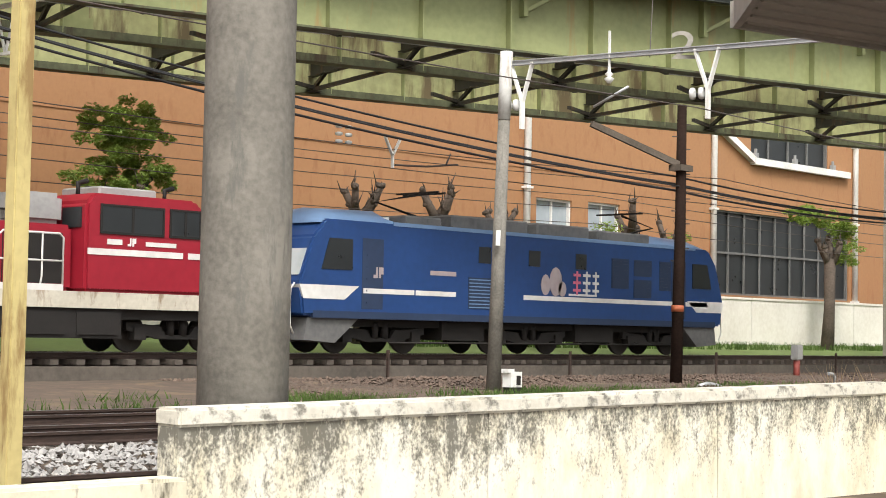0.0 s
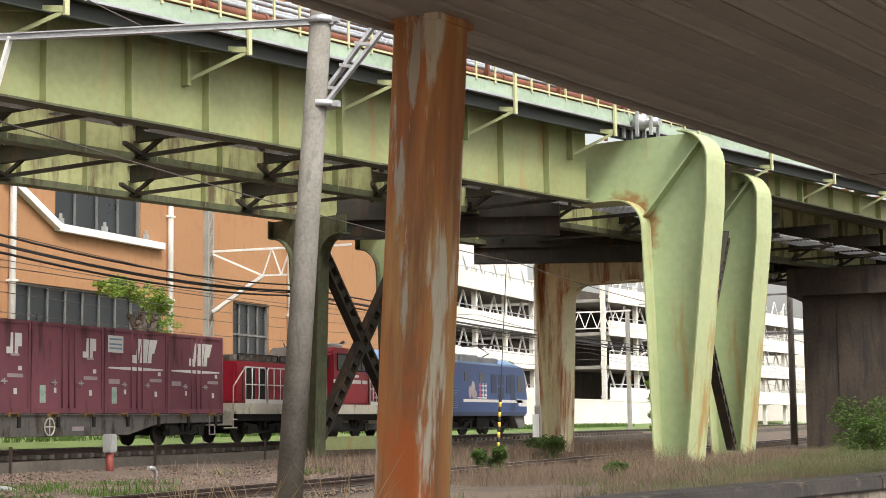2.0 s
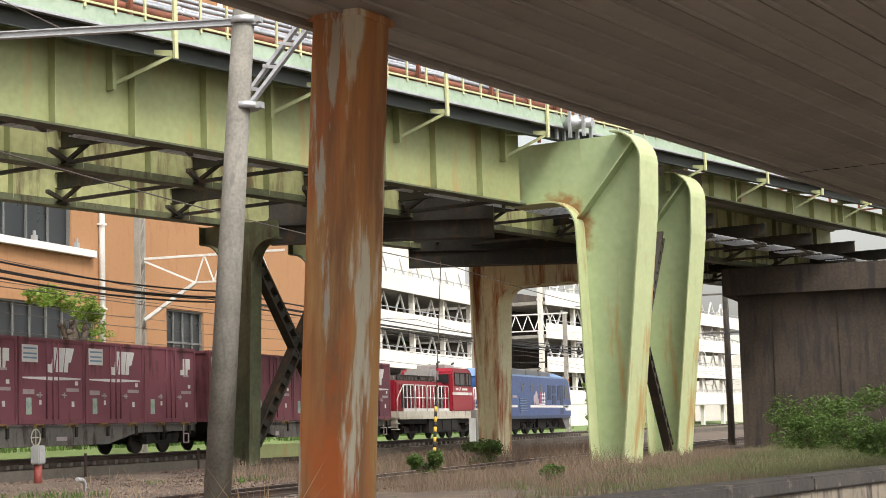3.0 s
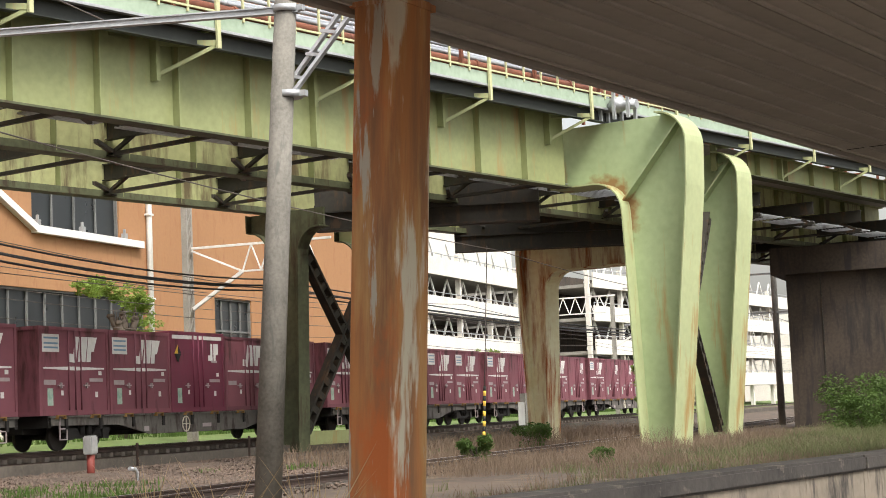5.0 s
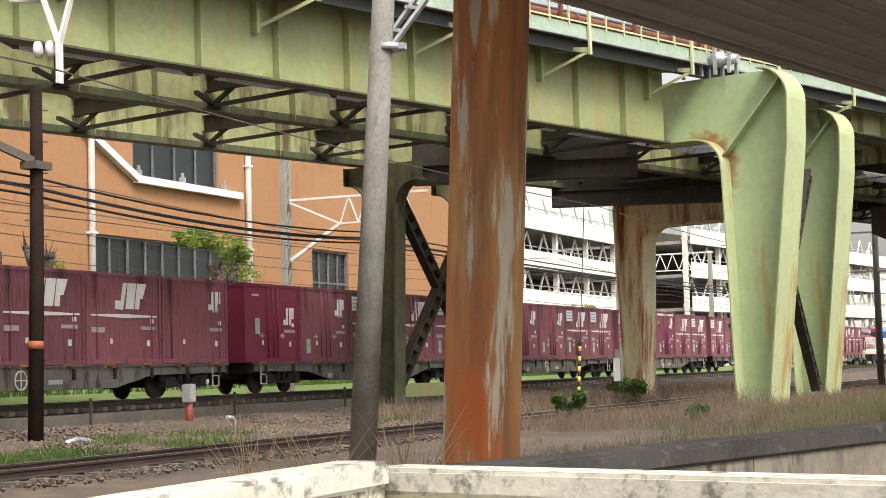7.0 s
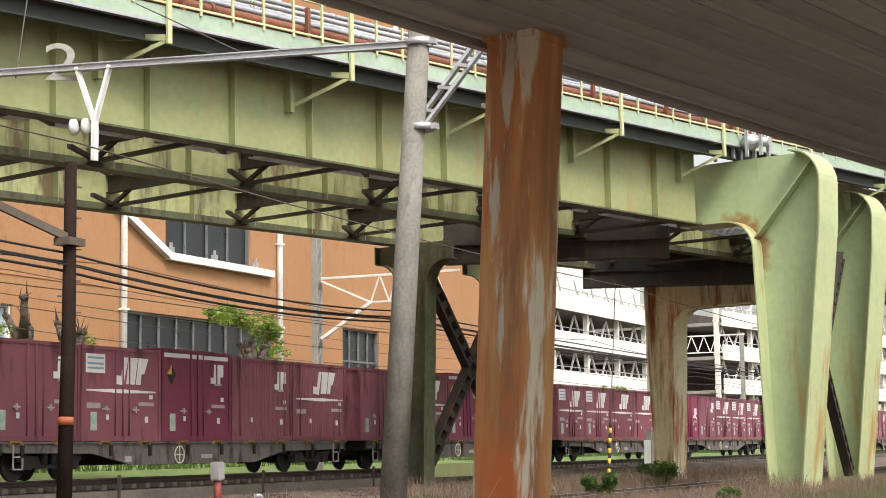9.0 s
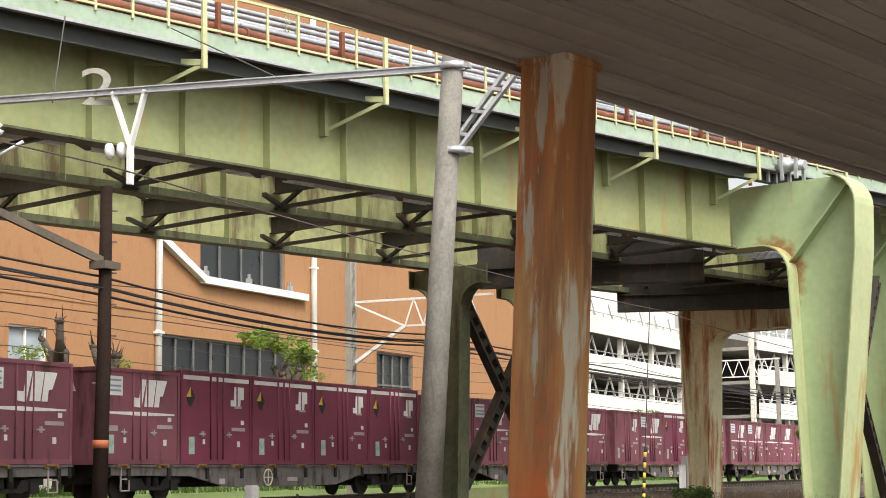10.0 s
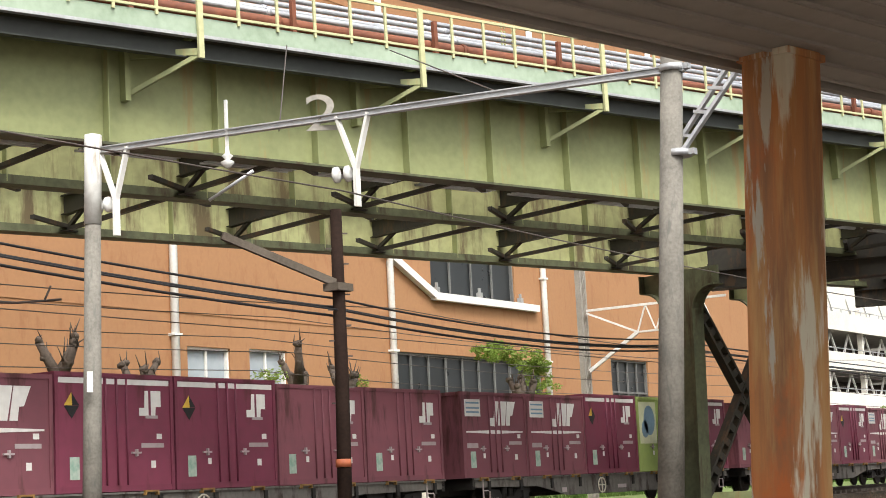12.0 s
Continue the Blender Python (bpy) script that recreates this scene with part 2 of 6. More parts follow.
M["sticker_green"] = material("sticker_green", (0.24, 0.38, 0.30), (0.5, 0.55, 0.48), 0.6, 0, 9, 4, 0.5, 0)
M["cream_panel"] = material("cream_panel", (0.62, 0.64, 0.42), (0.5, 0.52, 0.34), 0.6)
M["kerb"] = material("kerb", (0.125, 0.107, 0.088), (0.065, 0.056, 0.047), 0.9, 0, 9, 0.8, 0.5, 0.3)
M["mark_blue"] = material("mark_blue", (0.20, 0.32, 0.42), (0.15, 0.25, 0.34), 0.6)


def rust_streaks(name, seed):
    """Rust of several ages with pale runs down a steel column."""
    m = bpy.data.materials.new(name)
    m.use_nodes = True
    n, l = m.node_tree.nodes, m.node_tree.links
    b = n["Principled BSDF"]
    tc = n.new("ShaderNodeTexCoord")

    def runs(scale, stretch, lo, hi, shift):
        mp = n.new("ShaderNodeMapping")
        mp.inputs["Location"].default_value = (shift + seed, shift * 0.7, shift * 1.3)
        mp.inputs["Scale"].default_value = (1, 1, stretch)
        l.new(tc.outputs["Object"], mp.inputs[0])
        t = n.new("ShaderNodeTexNoise")
        t.inputs["Scale"].default_value, t.inputs["Detail"].default_value, t.inputs["Roughness"].default_value = scale, 8, 0.62
        l.new(mp.outputs[0], t.inputs["Vector"])
        r = n.new("ShaderNodeMapRange")
        r.inputs[1].default_value, r.inputs[2].default_value = lo, hi
        l.new(t.outputs[0], r.inputs[0])
        return r.outputs[0], t.outputs[0]

    col = None
    for colour, args in (((0.52, 0.225, 0.08), None), ((0.30, 0.15, 0.075), (6, 0.09, 0.42, 0.58, 1.0)), ((0.58, 0.36, 0.15), (7, 0.12, 0.50, 0.68, 13.0)), ((0.58, 0.165, 0.045), (3, 0.4, 0.54, 0.68, 5.0)),
                         ((0.70, 0.64, 0.50), (5, 0.13, 0.535, 0.59, 9.0)), ((0.52, 0.50, 0.42), (6, 0.14, 0.585, 0.62, 17.0))):
        if args is None:
            c = n.new("ShaderNodeRGB")
            c.outputs[0].default_value = rgb(colour)
            col = c.outputs[0]
            continue
        f, raw = runs(*args)
        mx = n.new("ShaderNodeMix")
        mx.data_type = "RGBA"
        l.new(f, mx.inputs[0])
        l.new(col, mx.inputs[6])
        mx.inputs[7].default_value = rgb(colour)
        col = mx.outputs[2]
    l.new(col, b.inputs["Base Color"])
    b.inputs["Roughness"].default_value = 0.75
    f, raw = runs(40, 0.6, 0.3, 0.7, 3.0)
    bp = n.new("ShaderNodeBump")
    bp.inputs["Strength"].default_value, bp.inputs["Distance"].default_value = 0.35, 0.01
    l.new(raw, bp.inputs["Height"])
    l.new(bp.outputs[0], b.inputs["Normal"])
    return m


M["rust_column"] = rust_streaks("rust_column", 0.0)

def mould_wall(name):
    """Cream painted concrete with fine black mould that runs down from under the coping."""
    m = bpy.data.materials.new(name)
    m.use_nodes = True
    n, l = m.node_tree.nodes, m.node_tree.links
    b = n["Principled BSDF"]
    tc = n.new("ShaderNodeTexCoord")

    def tex(scale, stretch, detail=8):
        mp = n.new("ShaderNodeMapping")
        mp.inputs["Scale"].default_value = (1, 1, stretch)
        l.new(tc.outputs["Object"], mp.inputs[0])
        t = n.new("ShaderNodeTexNoise")
        t.inputs["Scale"].default_value, t.inputs["Detail"].default_value, t.inputs["Roughness"].default_value = scale, detail, 0.68
        l.new(mp.outputs[0], t.inputs["Vector"])
        return t.outputs[0]

    def calc(op, a, c):
        q = n.new("ShaderNodeMath")
        q.operation = op
        for i, v in enumerate((a, c)):
            if isinstance(v, (int, float)):
                q.inputs[i].default_value = v
            else:
                l.new(v, q.inputs[i])
        return q.outputs[0]

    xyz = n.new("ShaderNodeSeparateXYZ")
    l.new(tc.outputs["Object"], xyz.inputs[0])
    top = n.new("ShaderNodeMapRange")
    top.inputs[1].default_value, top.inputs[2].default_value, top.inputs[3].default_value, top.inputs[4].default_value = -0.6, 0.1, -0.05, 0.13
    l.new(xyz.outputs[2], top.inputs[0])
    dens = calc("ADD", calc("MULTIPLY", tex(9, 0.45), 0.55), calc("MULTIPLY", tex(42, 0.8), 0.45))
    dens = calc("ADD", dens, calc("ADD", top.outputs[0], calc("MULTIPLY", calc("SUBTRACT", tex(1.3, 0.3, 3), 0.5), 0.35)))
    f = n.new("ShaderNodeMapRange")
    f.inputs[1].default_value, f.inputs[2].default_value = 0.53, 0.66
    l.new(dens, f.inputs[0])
    base = n.new("ShaderNodeValToRGB")
    base.color_ramp.elements[0].color, base.color_ramp.elements[1].color = rgb((0.66, 0.60, 0.44)), rgb((0.82, 0.79, 0.66))
    base.color_ramp.elements[0].position, base.color_ramp.elements[1].position = 0.35, 0.6
    l.new(tex(3.5, 0.5), base.inputs[0])
    mx = n.new("ShaderNodeMix")
    mx.data_type = "RGBA"
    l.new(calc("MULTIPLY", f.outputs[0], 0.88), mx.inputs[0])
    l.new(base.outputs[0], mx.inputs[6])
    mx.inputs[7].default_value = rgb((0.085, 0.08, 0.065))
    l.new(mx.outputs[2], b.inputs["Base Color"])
    b.inputs["Roughness"].default_value = 0.88
    bp = n.new("ShaderNodeBump")
    bp.inputs["Strength"].default_value, bp.inputs["Distance"].default_value = 0.4, 0.01
    l.new(dens, bp.inputs["Height"])
    l.new(bp.outputs[0], b.inputs["Normal"])
    return m


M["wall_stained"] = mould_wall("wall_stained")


def rusted_knee(name):
    """Pale green paint with rust that spreads from the bend of the inner flange."""
    m = M["green_pale"].copy()
    m.name = name
    n, l = m.node_tree.nodes, m.node_tree.links
    b = n["Principled BSDF"]
    paint = b.inputs["Base Color"].links[0].from_socket
    tc = n.new("ShaderNodeTexCoord")
    mp = n.new("ShaderNodeMapping")
    mp.inputs["Scale"].default_value = (1, 0, 1)
    l.new(tc.outputs["Object"], mp.inputs[0])
    away = n.new("ShaderNodeVectorMath")
    away.operation = "DISTANCE"
    away.inputs[1].default_value = (3.3, 0, 6.75)
    l.new(mp.outputs[0], away.inputs[0])
    patch = n.new("ShaderNodeTexNoise")
    patch.inputs["Scale"].default_value, patch.inputs["Detail"].default_value = 3.5, 7
    l.new(tc.outputs["Object"], patch.inputs["Vector"])
    edge = n.new("ShaderNodeMath")
    edge.operation = "MULTIPLY_ADD"
    edge.inputs[1].default_value = 0.9
    l.new(patch.outputs[0], edge.inputs[0])
    l.new(away.outputs["Value"], edge.inputs[2])
    f = n.new("ShaderNodeMapRange")
    f.inputs[1].default_value, f.inputs[2].default_value, f.inputs[3].default_value, f.inputs[4].default_value = 1.5, 1.85, 0.9, 0.0
    l.new(edge.outputs[0], f.inputs[0])
    mx = n.new("ShaderNodeMix")
    mx.data_type = "RGBA"
    l.new(f.outputs[0], mx.inputs[0])
    l.new(paint, mx.inputs[6])
    mx.inputs[7].default_value = rgb((0.27, 0.13, 0.045))
    l.new(mx.outputs[2], b.inputs["Base Color"])
    return m


M["knee_web"] = rusted_knee("knee_web")

for leaf_name in ("leaf", "leaf_fresh", "weed_green", "grass_green", "grass_dry", "straw"):      # light shines through thin leaves
    lt = M[leaf_name].node_tree
    lb = lt.nodes["Principled BSDF"]
    thin = lt.nodes.new("ShaderNodeBsdfTranslucent")
    both = lt.nodes.new("ShaderNodeMixShader")
    both.inputs[0].default_value = 0.4
    lt.links.new(lb.inputs["Base Color"].links[0].from_socket, thin.inputs["Color"])
    lt.links.new(lb.outputs[0], both.inputs[1])
    lt.links.new(thin.outputs[0], both.inputs[2])
    lt.links.new(both.outputs[0], lt.nodes["Material Output"].inputs["Surface"])

# ---- mesh helpers ----
def link_mesh(name, bm, mat, smooth=False):
    me = bpy.data.meshes.new(name)
    bmesh.ops.recalc_face_normals(bm, faces=bm.faces)
    bm.to_mesh(me)
    bm.free()
    for mm in (mat if isinstance(mat, (list, tuple)) else [mat]):
        me.materials.append(M[mm])
    if smooth:
        me.polygons.foreach_set("use_smooth", [True] * len(me.polygons))
    return me


def thing(name, label, category, group="", kind="", m=None):
    ob = new(name)
    ob.empty_display_size = 0.1
    tagged(ob, label, category, group, kind)
    if m is not None:
        ob.matrix_world = m
    return ob


def part(name, bm, mat, parent=None, label="", smooth=False, kind=""):
    ob = new(name, link_mesh(name, bm, mat, smooth))
    if parent is not None:
        ob.parent = parent
    return tagged(ob, label, kind=kind)


def again(ob, m, parent=None):
    """Another piece on the same mesh."""
    o = ob.copy()
    scene.collection.objects.link(o)
    o.parent = parent if parent is not None else ob.parent
    o.matrix_basis = m
    return o


def single(name, bm, mat, label, category="", group="", kind="", smooth=False):
    ob = new(name, link_mesh(name, bm, mat, smooth))
    return tagged(ob, label, category, group, kind)


def box(bm, x0, x1, y0, y1, z0, z1, mi=0, m=None):
    vs = [bm.verts.new((x, y, z)) for z in (z0, z1) for y in (y0, y1) for x in (x0, x1)]
    if m is not None:
        for v in vs:
            v.co = m @ v.co
    fs = [(0, 2, 3, 1), (4, 5, 7, 6), (0, 1, 5, 4), (2, 6, 7, 3), (0, 4, 6, 2), (1, 3, 7, 5)]
    for f in fs:
        bm.faces.new([vs[i] for i in f]).material_index = mi
    return vs


def bar(bm, a, b, w, h, mi=0, up=(0, 0, 1)):
    """A straight bar of w x h from a to b."""
    a, b = Vector(a), Vector(b)
    d = (b - a).normalized()
    s = d.cross(Vector(up))
    if s.length < 1e-4:
        s = d.cross(Vector((1, 0, 0)))
    s.normalize()
    t = s.cross(d)
    vs = [bm.verts.new(p + s * (w / 2 * i) + t * (h / 2 * j)) for p in (a, b) for i, j in ((-1, -1), (1, -1), (1, 1), (-1, 1))]
    for f in ((0, 3, 2, 1), (4, 5, 6, 7), (0, 1, 5, 4), (1, 2, 6, 5), (2, 3, 7, 6), (3, 0, 4, 7)):
        bm.faces.new([vs[i] for i in f]).material_index = mi


def tube(bm, pts, radii, seg=10, mi=0, caps=True):
    """A round tube along pts."""
    pts = [Vector(p) for p in pts]
    if not isinstance(radii, (list, tuple)):
        radii = [radii] * len(pts)
    rings = []
    for i, p in enumerate(pts):
        d = (pts[min(i + 1, len(pts) - 1)] - pts[max(i - 1, 0)]).normalized()
        s = d.cross(Vector((0, 0, 1)))
        if s.length < 1e-3:
            s = Vector((1, 0, 0))
        s.normalize()
        t = s.cross(d)
        rings.append([bm.verts.new(p + (s * math.cos(2 * math.pi * k / seg) + t * math.sin(2 * math.pi * k / seg)) * radii[i]) for k in range(seg)])
    for r0, r1 in zip(rings, rings[1:]):
        for k in range(seg):
            f = bm.faces.new((r0[k], r0[(k + 1) % seg], r1[(k + 1) % seg], r1[k]))
            f.material_index, f.smooth = mi, True
    if caps:
        for r in (rings[0], rings[-1]):
            bm.faces.new(r).material_index = mi


def prism(bm, outline, axis, a, b, mi=0):
    """A flat outline (list of 2D points) pushed from a to b along an axis: 'x' takes (y, z), 'y' takes (x, z), 'z' takes (x, y)."""
    def at(p, q):
        return {"x": (q, p[0], p[1]), "y": (p[0], q, p[1]), "z": (p[0], p[1], q)}[axis]
    v0 = [bm.verts.new(at(p, a)) for p in outline]
    v1 = [bm.verts.new(at(p, b)) for p in outline]
    k = len(outline)
    bm.faces.new(v0).material_index = mi
    bm.faces.new(list(reversed(v1))).material_index = mi
    for i in range(k):
        bm.faces.new((v0[i], v1[i], v1[(i + 1) % k], v0[(i + 1) % k])).material_index = mi


def lathe(bm, profile, seg=20, mi=0, centre=(0, 0)):
    rings = [[bm.verts.new((centre[0] + r * math.cos(2 * math.pi * k / seg), centre[1] + r * math.sin(2 * math.pi * k / seg), z)) for k in range(seg)] for r, z in profile]
    for r0, r1 in zip(rings, rings[1:]):
        for k in range(seg):
            f = bm.faces.new((r0[k], r0[(k + 1) % seg], r1[(k + 1) % seg], r1[k]))
            f.smooth, f.material_index = True, mi
    bm.faces.new(list(reversed(rings[0]))).material_index = mi
    bm.faces.new(rings[-1]).material_index = mi


def bmn():
    return bmesh.new()


def leaning(x, y, z, deg):
    """Leans a thing, whose places are in the world's space, about (x, y, z): its top goes to the right as seen from the origin."""
    a = math.atan2(y, x)
    return Matrix.Translation((x, y, z)) @ Matrix.Rotation(radians(deg), 4, Vector((math.cos(a), math.sin(a), 0))) @ Matrix.Translation((-x, -y, -z))


# ---- ground, tracks ----
def ground():
    bm = bmn()
    rng = random.Random(3)
    xs = [-1500, -400, -120, -60] + [-40 + 2.5 * i for i in range(57)] + [120, 160, 240, 500, 1800]
    ys = [-900, -300, -80, -30, -10, 0] + [2 + 1.6 * i for i in range(24)] + [46, 60, 90, 160, 400, 1500]
    grid = [[bm.verts.new((x, y, -0.85 + 0.33 * min(1, max(0, (y - 17.5) / 6)) + (rng.uniform(-0.06, 0.06) if -40 < x < 102 and 5 < y < 24 else 0))) for x in xs] for y in ys]
    for j in range(len(ys) - 1):
        for i in range(len(xs) - 1):
            bm.faces.new((grid[j][i], grid[j][i + 1], grid[j + 1][i + 1], grid[j + 1][i]))
    single("ground", bm, "ground_earth", "brown trampled earth and old ballast between the tracks", "ground", kind="structure", smooth=True)
    bm = bmn()
    prism(bm, [(24.55, -0.9), (24.6, -0.32), (24.9, -0.30), (31.0, -0.30), (31.3, -0.9)], "x", -160, 420)
    single("trackbed", bm, "ballast_brown", "raised brown ballast bed under the far track", "trackbed", kind="structure")
    bm = bmn()
    prism(bm, [(24.28, -0.9), (24.28, -0.24), (24.52, -0.24), (24.52, -0.9)], "x", -160, 420)
    single("kerb", bm, "kerb", "low dark concrete edge beside the far track", "kerb", kind="structure")
    bm = bmn()
    prism(bm, [(31.32, -0.9), (31.6, -0.22), (33.5, -0.1), (37.3, 0.3), (37.3, -0.9)], "x", -160, 420)
    single("grass_verge", bm, "lawn", "bright green mown grass strip behind the far track", "grass", kind="structure")


def track(name, y, z, x0, x1, label):
    t = thing(name, label, "railway track", kind="structure")
    for s in (-1, 1):
        bm = bmn()
        c = y + s * 0.5335
        prism(bm, [(c - 0.065, z - 0.15), (c - 0.065, z - 0.135), (c - 0.012, z - 0.115), (c - 0.012, z - 0.05), (c - 0.034, z - 0.035), (c - 0.034, z - 0.004),
                   (c + 0.034, z - 0.004), (c + 0.034, z - 0.035), (c + 0.012, z - 0.05), (c + 0.012, z - 0.115), (c + 0.065, z - 0.135), (c + 0.065, z - 0.15)], "x", x0, x1)
        r = part("rail", bm, "rail_steel", t)
        bm = bmn()
        box(bm, x0, x1, c - 0.03, c + 0.03, z - 0.004, z)
        part("running_surface", bm, "rail_top", r, "polished rail head")
    bm = bmn()
    box(bm, -0.11, 0.11, -1.0, 1.0, -0.12, 0.0)
    first = part("sleeper", bm, "sleeper", t)
    first.matrix_basis = pose(max(x0, -8), y, z - 0.15)
    x = max(x0, -8) + 0.68
    while x < min(x1, 110):
        again(first, pose(x, y, z - 0.15, 0, 0, random.uniform(-1, 1)))
        x += 0.68
    return t


def stones(name, count, x0, x1, y0, y1, z, size, mat, label, seed, rise=0.0):
    """Loose stones, each a small uneven solid."""
    rng = random.Random(seed)
    verts, faces = [], []
    base = [(1, 0, 0), (-1, 0, 0), (0, 1, 0), (0, -1, 0), (0, 0, 1), (0, 0, -1)]
    tri = [(0, 2, 4), (2, 1, 4), (1, 3, 4), (3, 0, 4), (2, 0, 5), (1, 2, 5), (3, 1, 5), (0, 3, 5)]
    for _ in range(count):
        x, y = rng.uniform(x0, x1), rng.uniform(y0, y1)
        r, a = size * rng.uniform(0.5, 1.15), rng.uniform(0, 6.28)
        k = len(verts)
        zz = z + rise * min(1, max(0, (y - 17.5) / 6))
        for bx, by, bz in base:
            q = r * rng.uniform(0.7, 1.2)
            verts.append((x + (bx * math.cos(a) - by * math.sin(a)) * q, y + (bx * math.sin(a) + by * math.cos(a)) * q, zz + bz * q * 0.7 + rng.uniform(-0.01, 0.03)))
        faces += [tuple(k + i for i in f) for f in tri]
    me = bpy.data.meshes.new(name)
    me.from_pydata(verts, [], faces)
    me.materials.append(M[mat])
    return tagged(new(name, me), label, "ballast", kind="stuff")


ground()
track("far_track", 27.6, 0.0, -160, 420, "rusty railway track on raised ballast, the freight train's own")
track("near_track", 15.4, -0.62, -60, 260, "rusty railway track with dark rails in brown ballast")
track("siding_track", 12.3, -0.62, -60, 10, "dark railway track in grey ballast beside the stained wall")
stones("ballast", 5200, -6, 60, 13.6, 17.2, -0.80, 0.05, "ballast_brown", "brown ballast stones round the near track", 5)
track("siding_track", 6.4, -0.62, -60, 4, "rusty railway track in pale ballast behind the low wall")
stones("ballast", 9000, -7, 9, 5.0, 13.2, -0.80, 0.055, "ballast_grey", "pale grey ballast stones beside the near track", 6)
stones("ballast", 16000, 14, 70, 17.3, 24.2, -0.86, 0.07, "ballast_brown", "scattered brown stones between the tracks", 7, 0.33)


# ---- orange building, white wall, car park ----
BY = 40.0


def hall():
    b = thing("factory_hall", "long orange rendered building with white downpipes and dark windows", "building")
    # wall with its openings: panels between them
    openings = [(45.0, 47.3, 4.0, 6.2), (48.4, 50.6, 4.0, 6.25), (57.85, 70.0, 2.6, 6.55), (60.8, 67.9, 9.2, 11.4), (77.1, 81.3, 3.6, 6.95), (61.5, 66.5, 17.4, 19.6)]
    xs = sorted({-70.0, 97.0, *[v for o in openings for v in o[:2]]})
    zs = sorted({-0.9, 26.0, *[v for o in openings for v in o[2:]]})
    bm = bmn()
    for i in range(len(xs) - 1):
        for j in range(len(zs) - 1):
            cx, cz = (xs[i] + xs[i + 1]) / 2, (zs[j] + zs[j + 1]) / 2
            if not any(o[0] < cx < o[1] and o[2] < cz < o[3] for o in openings):
                box(bm, xs[i], xs[i + 1], BY, BY + 0.4, zs[j], zs[j + 1])
    bmesh.ops.remove_doubles(bm, verts=bm.verts, dist=0.001)
    part("wall", bm, "orange_wall", b, "orange rendered wall")
    bm = bmn()
    box(bm, 96.6, 97.0, BY + 0.4, BY + 30, -0.9, 26)
    box(bm, -70, -69.6, BY + 0.4, BY + 30, -0.9, 26)
    box(bm, -70, 97, BY + 30, BY + 30.4, -0.9, 26)
    part("wall", bm, "orange_wall", b)
    bm = bmn()
    box(bm, -70.2, 97.2, BY - 0.15, BY + 30.5, 26.0, 26.5)
    part("roof", bm, "fascia", b)
    for x in (-8.6, 4.6, 17.8, 31.0, 44.25, 57.55, 70.4, 83.6):
        bm = bmn()
        tube(bm, [(x, BY - 0.14, -0.5), (x, BY - 0.14, 25.8)], 0.15, 10)
        for z in (2.5, 6.5, 10.5, 14.5):
            box(bm, x - 0.2, x + 0.2, BY - 0.3, BY, z, z + 0.09)
        part("downpipe", bm, "white_paint", b, "white downpipe")
    for x0, x1, z0, z1 in openings:
        big = x1 - x0 > 8
        dark = big or x0 > 75 or z0 > 9
        if z0 == 9.2:
            bm = bmn()
            box(bm, x0 - 0.3, x1 + 0.3, BY + 1.8, BY + 2.0, z0 - 0.3, z1 + 0.3)
            box(bm, x0 - 0.3, x1 + 0.3, BY + 0.41, BY + 1.8, z0 - 0.3, z0 - 0.02)
            box(bm, x0 - 0.3, x0 - 0.02, BY + 0.41, BY + 1.8, z0 - 0.02, z1 + 0.3)
            box(bm, x1 + 0.02, x1 + 0.3, BY + 0.41, BY + 1.8, z0 - 0.02, z1 + 0.3)
            box(bm, x0 - 0.02, x1 + 0.02, BY + 0.41, BY + 1.8, z1 + 0.02, z1 + 0.3)
            part("balcony_back", bm, "orange_wall", b)
            bm = bmn()
            box(bm, x0 + 3.4, x1 - 0.1, BY + 1.74, BY + 1.795, z0, z0 + 1.5)
            part("balcony_window", bm, "glass_dark", b)
        w = part("window", _frame(x0, x1, z0, z1, 0.09), "frame_dim" if dark else "white_paint", b, "grey steel window frame" if dark else "white window frame")
        n = max(2, round((x1 - x0) / (1.35 if big else 1.0)))
        rows = 2 if dark else 1
        if z0 == 9.2:
            n, rows = 4, 1
        bm = bmn()
        for i in range(1, n):
            x = x0 + (x1 - x0) * i / n
            box(bm, x - 0.045, x + 0.045, BY + 0.14, BY + 0.22, z0, z1)
        for j in range(1, rows):
            z = z0 + (z1 - z0) * j / rows
            box(bm, x0, x1, BY + 0.125, BY + 0.205, z - 0.05, z + 0.05)
        part("glazing_bar", bm, "frame_dim" if dark else "white_paint", w, kind="stuff")
        for i in range(n if z0 != 8.85 else 0):
            bm = bmn()
            box(bm, x0 + (x1 - x0) * i / n, x0 + (x1 - x0) * (i + 1) / n, BY + 0.24, BY + 0.26, z0, z1)
            part("pane", bm, "glass_dark" if dark else "glass_pale", w)
        if not dark:
            bm = bmn()
            box(bm, x0 - 0.08, x1 + 0.08, BY - 0.12, BY, z0 - 0.1, z0)
            part("sill", bm, "white_paint", w)
    # white band that drops down to the balcony
    bm = bmn()
    bar(bm, (56.9, BY - 0.12, 10.85), (60.9, BY - 0.12, 9.05), 0.3, 0.34, up=(0, 1, 0))
    box(bm, 60.75, 69.65, BY - 0.3, BY - 0.002, 8.88, 9.2)
    part("balcony_edge", bm, "white_paint", b, "white balcony edge that slopes down")
    for x in (61.0, 64.5, 68.1):
        bm = bmn()
        box(bm, x - 0.12, x + 0.12, BY - 0.25, BY - 0.05, 9.2, 9.45)
        box(bm, x - 0.05, x + 0.05, BY - 0.2, BY - 0.1, 9.45, 9.65)
        part("lamp", bm, "frame_grey", b)
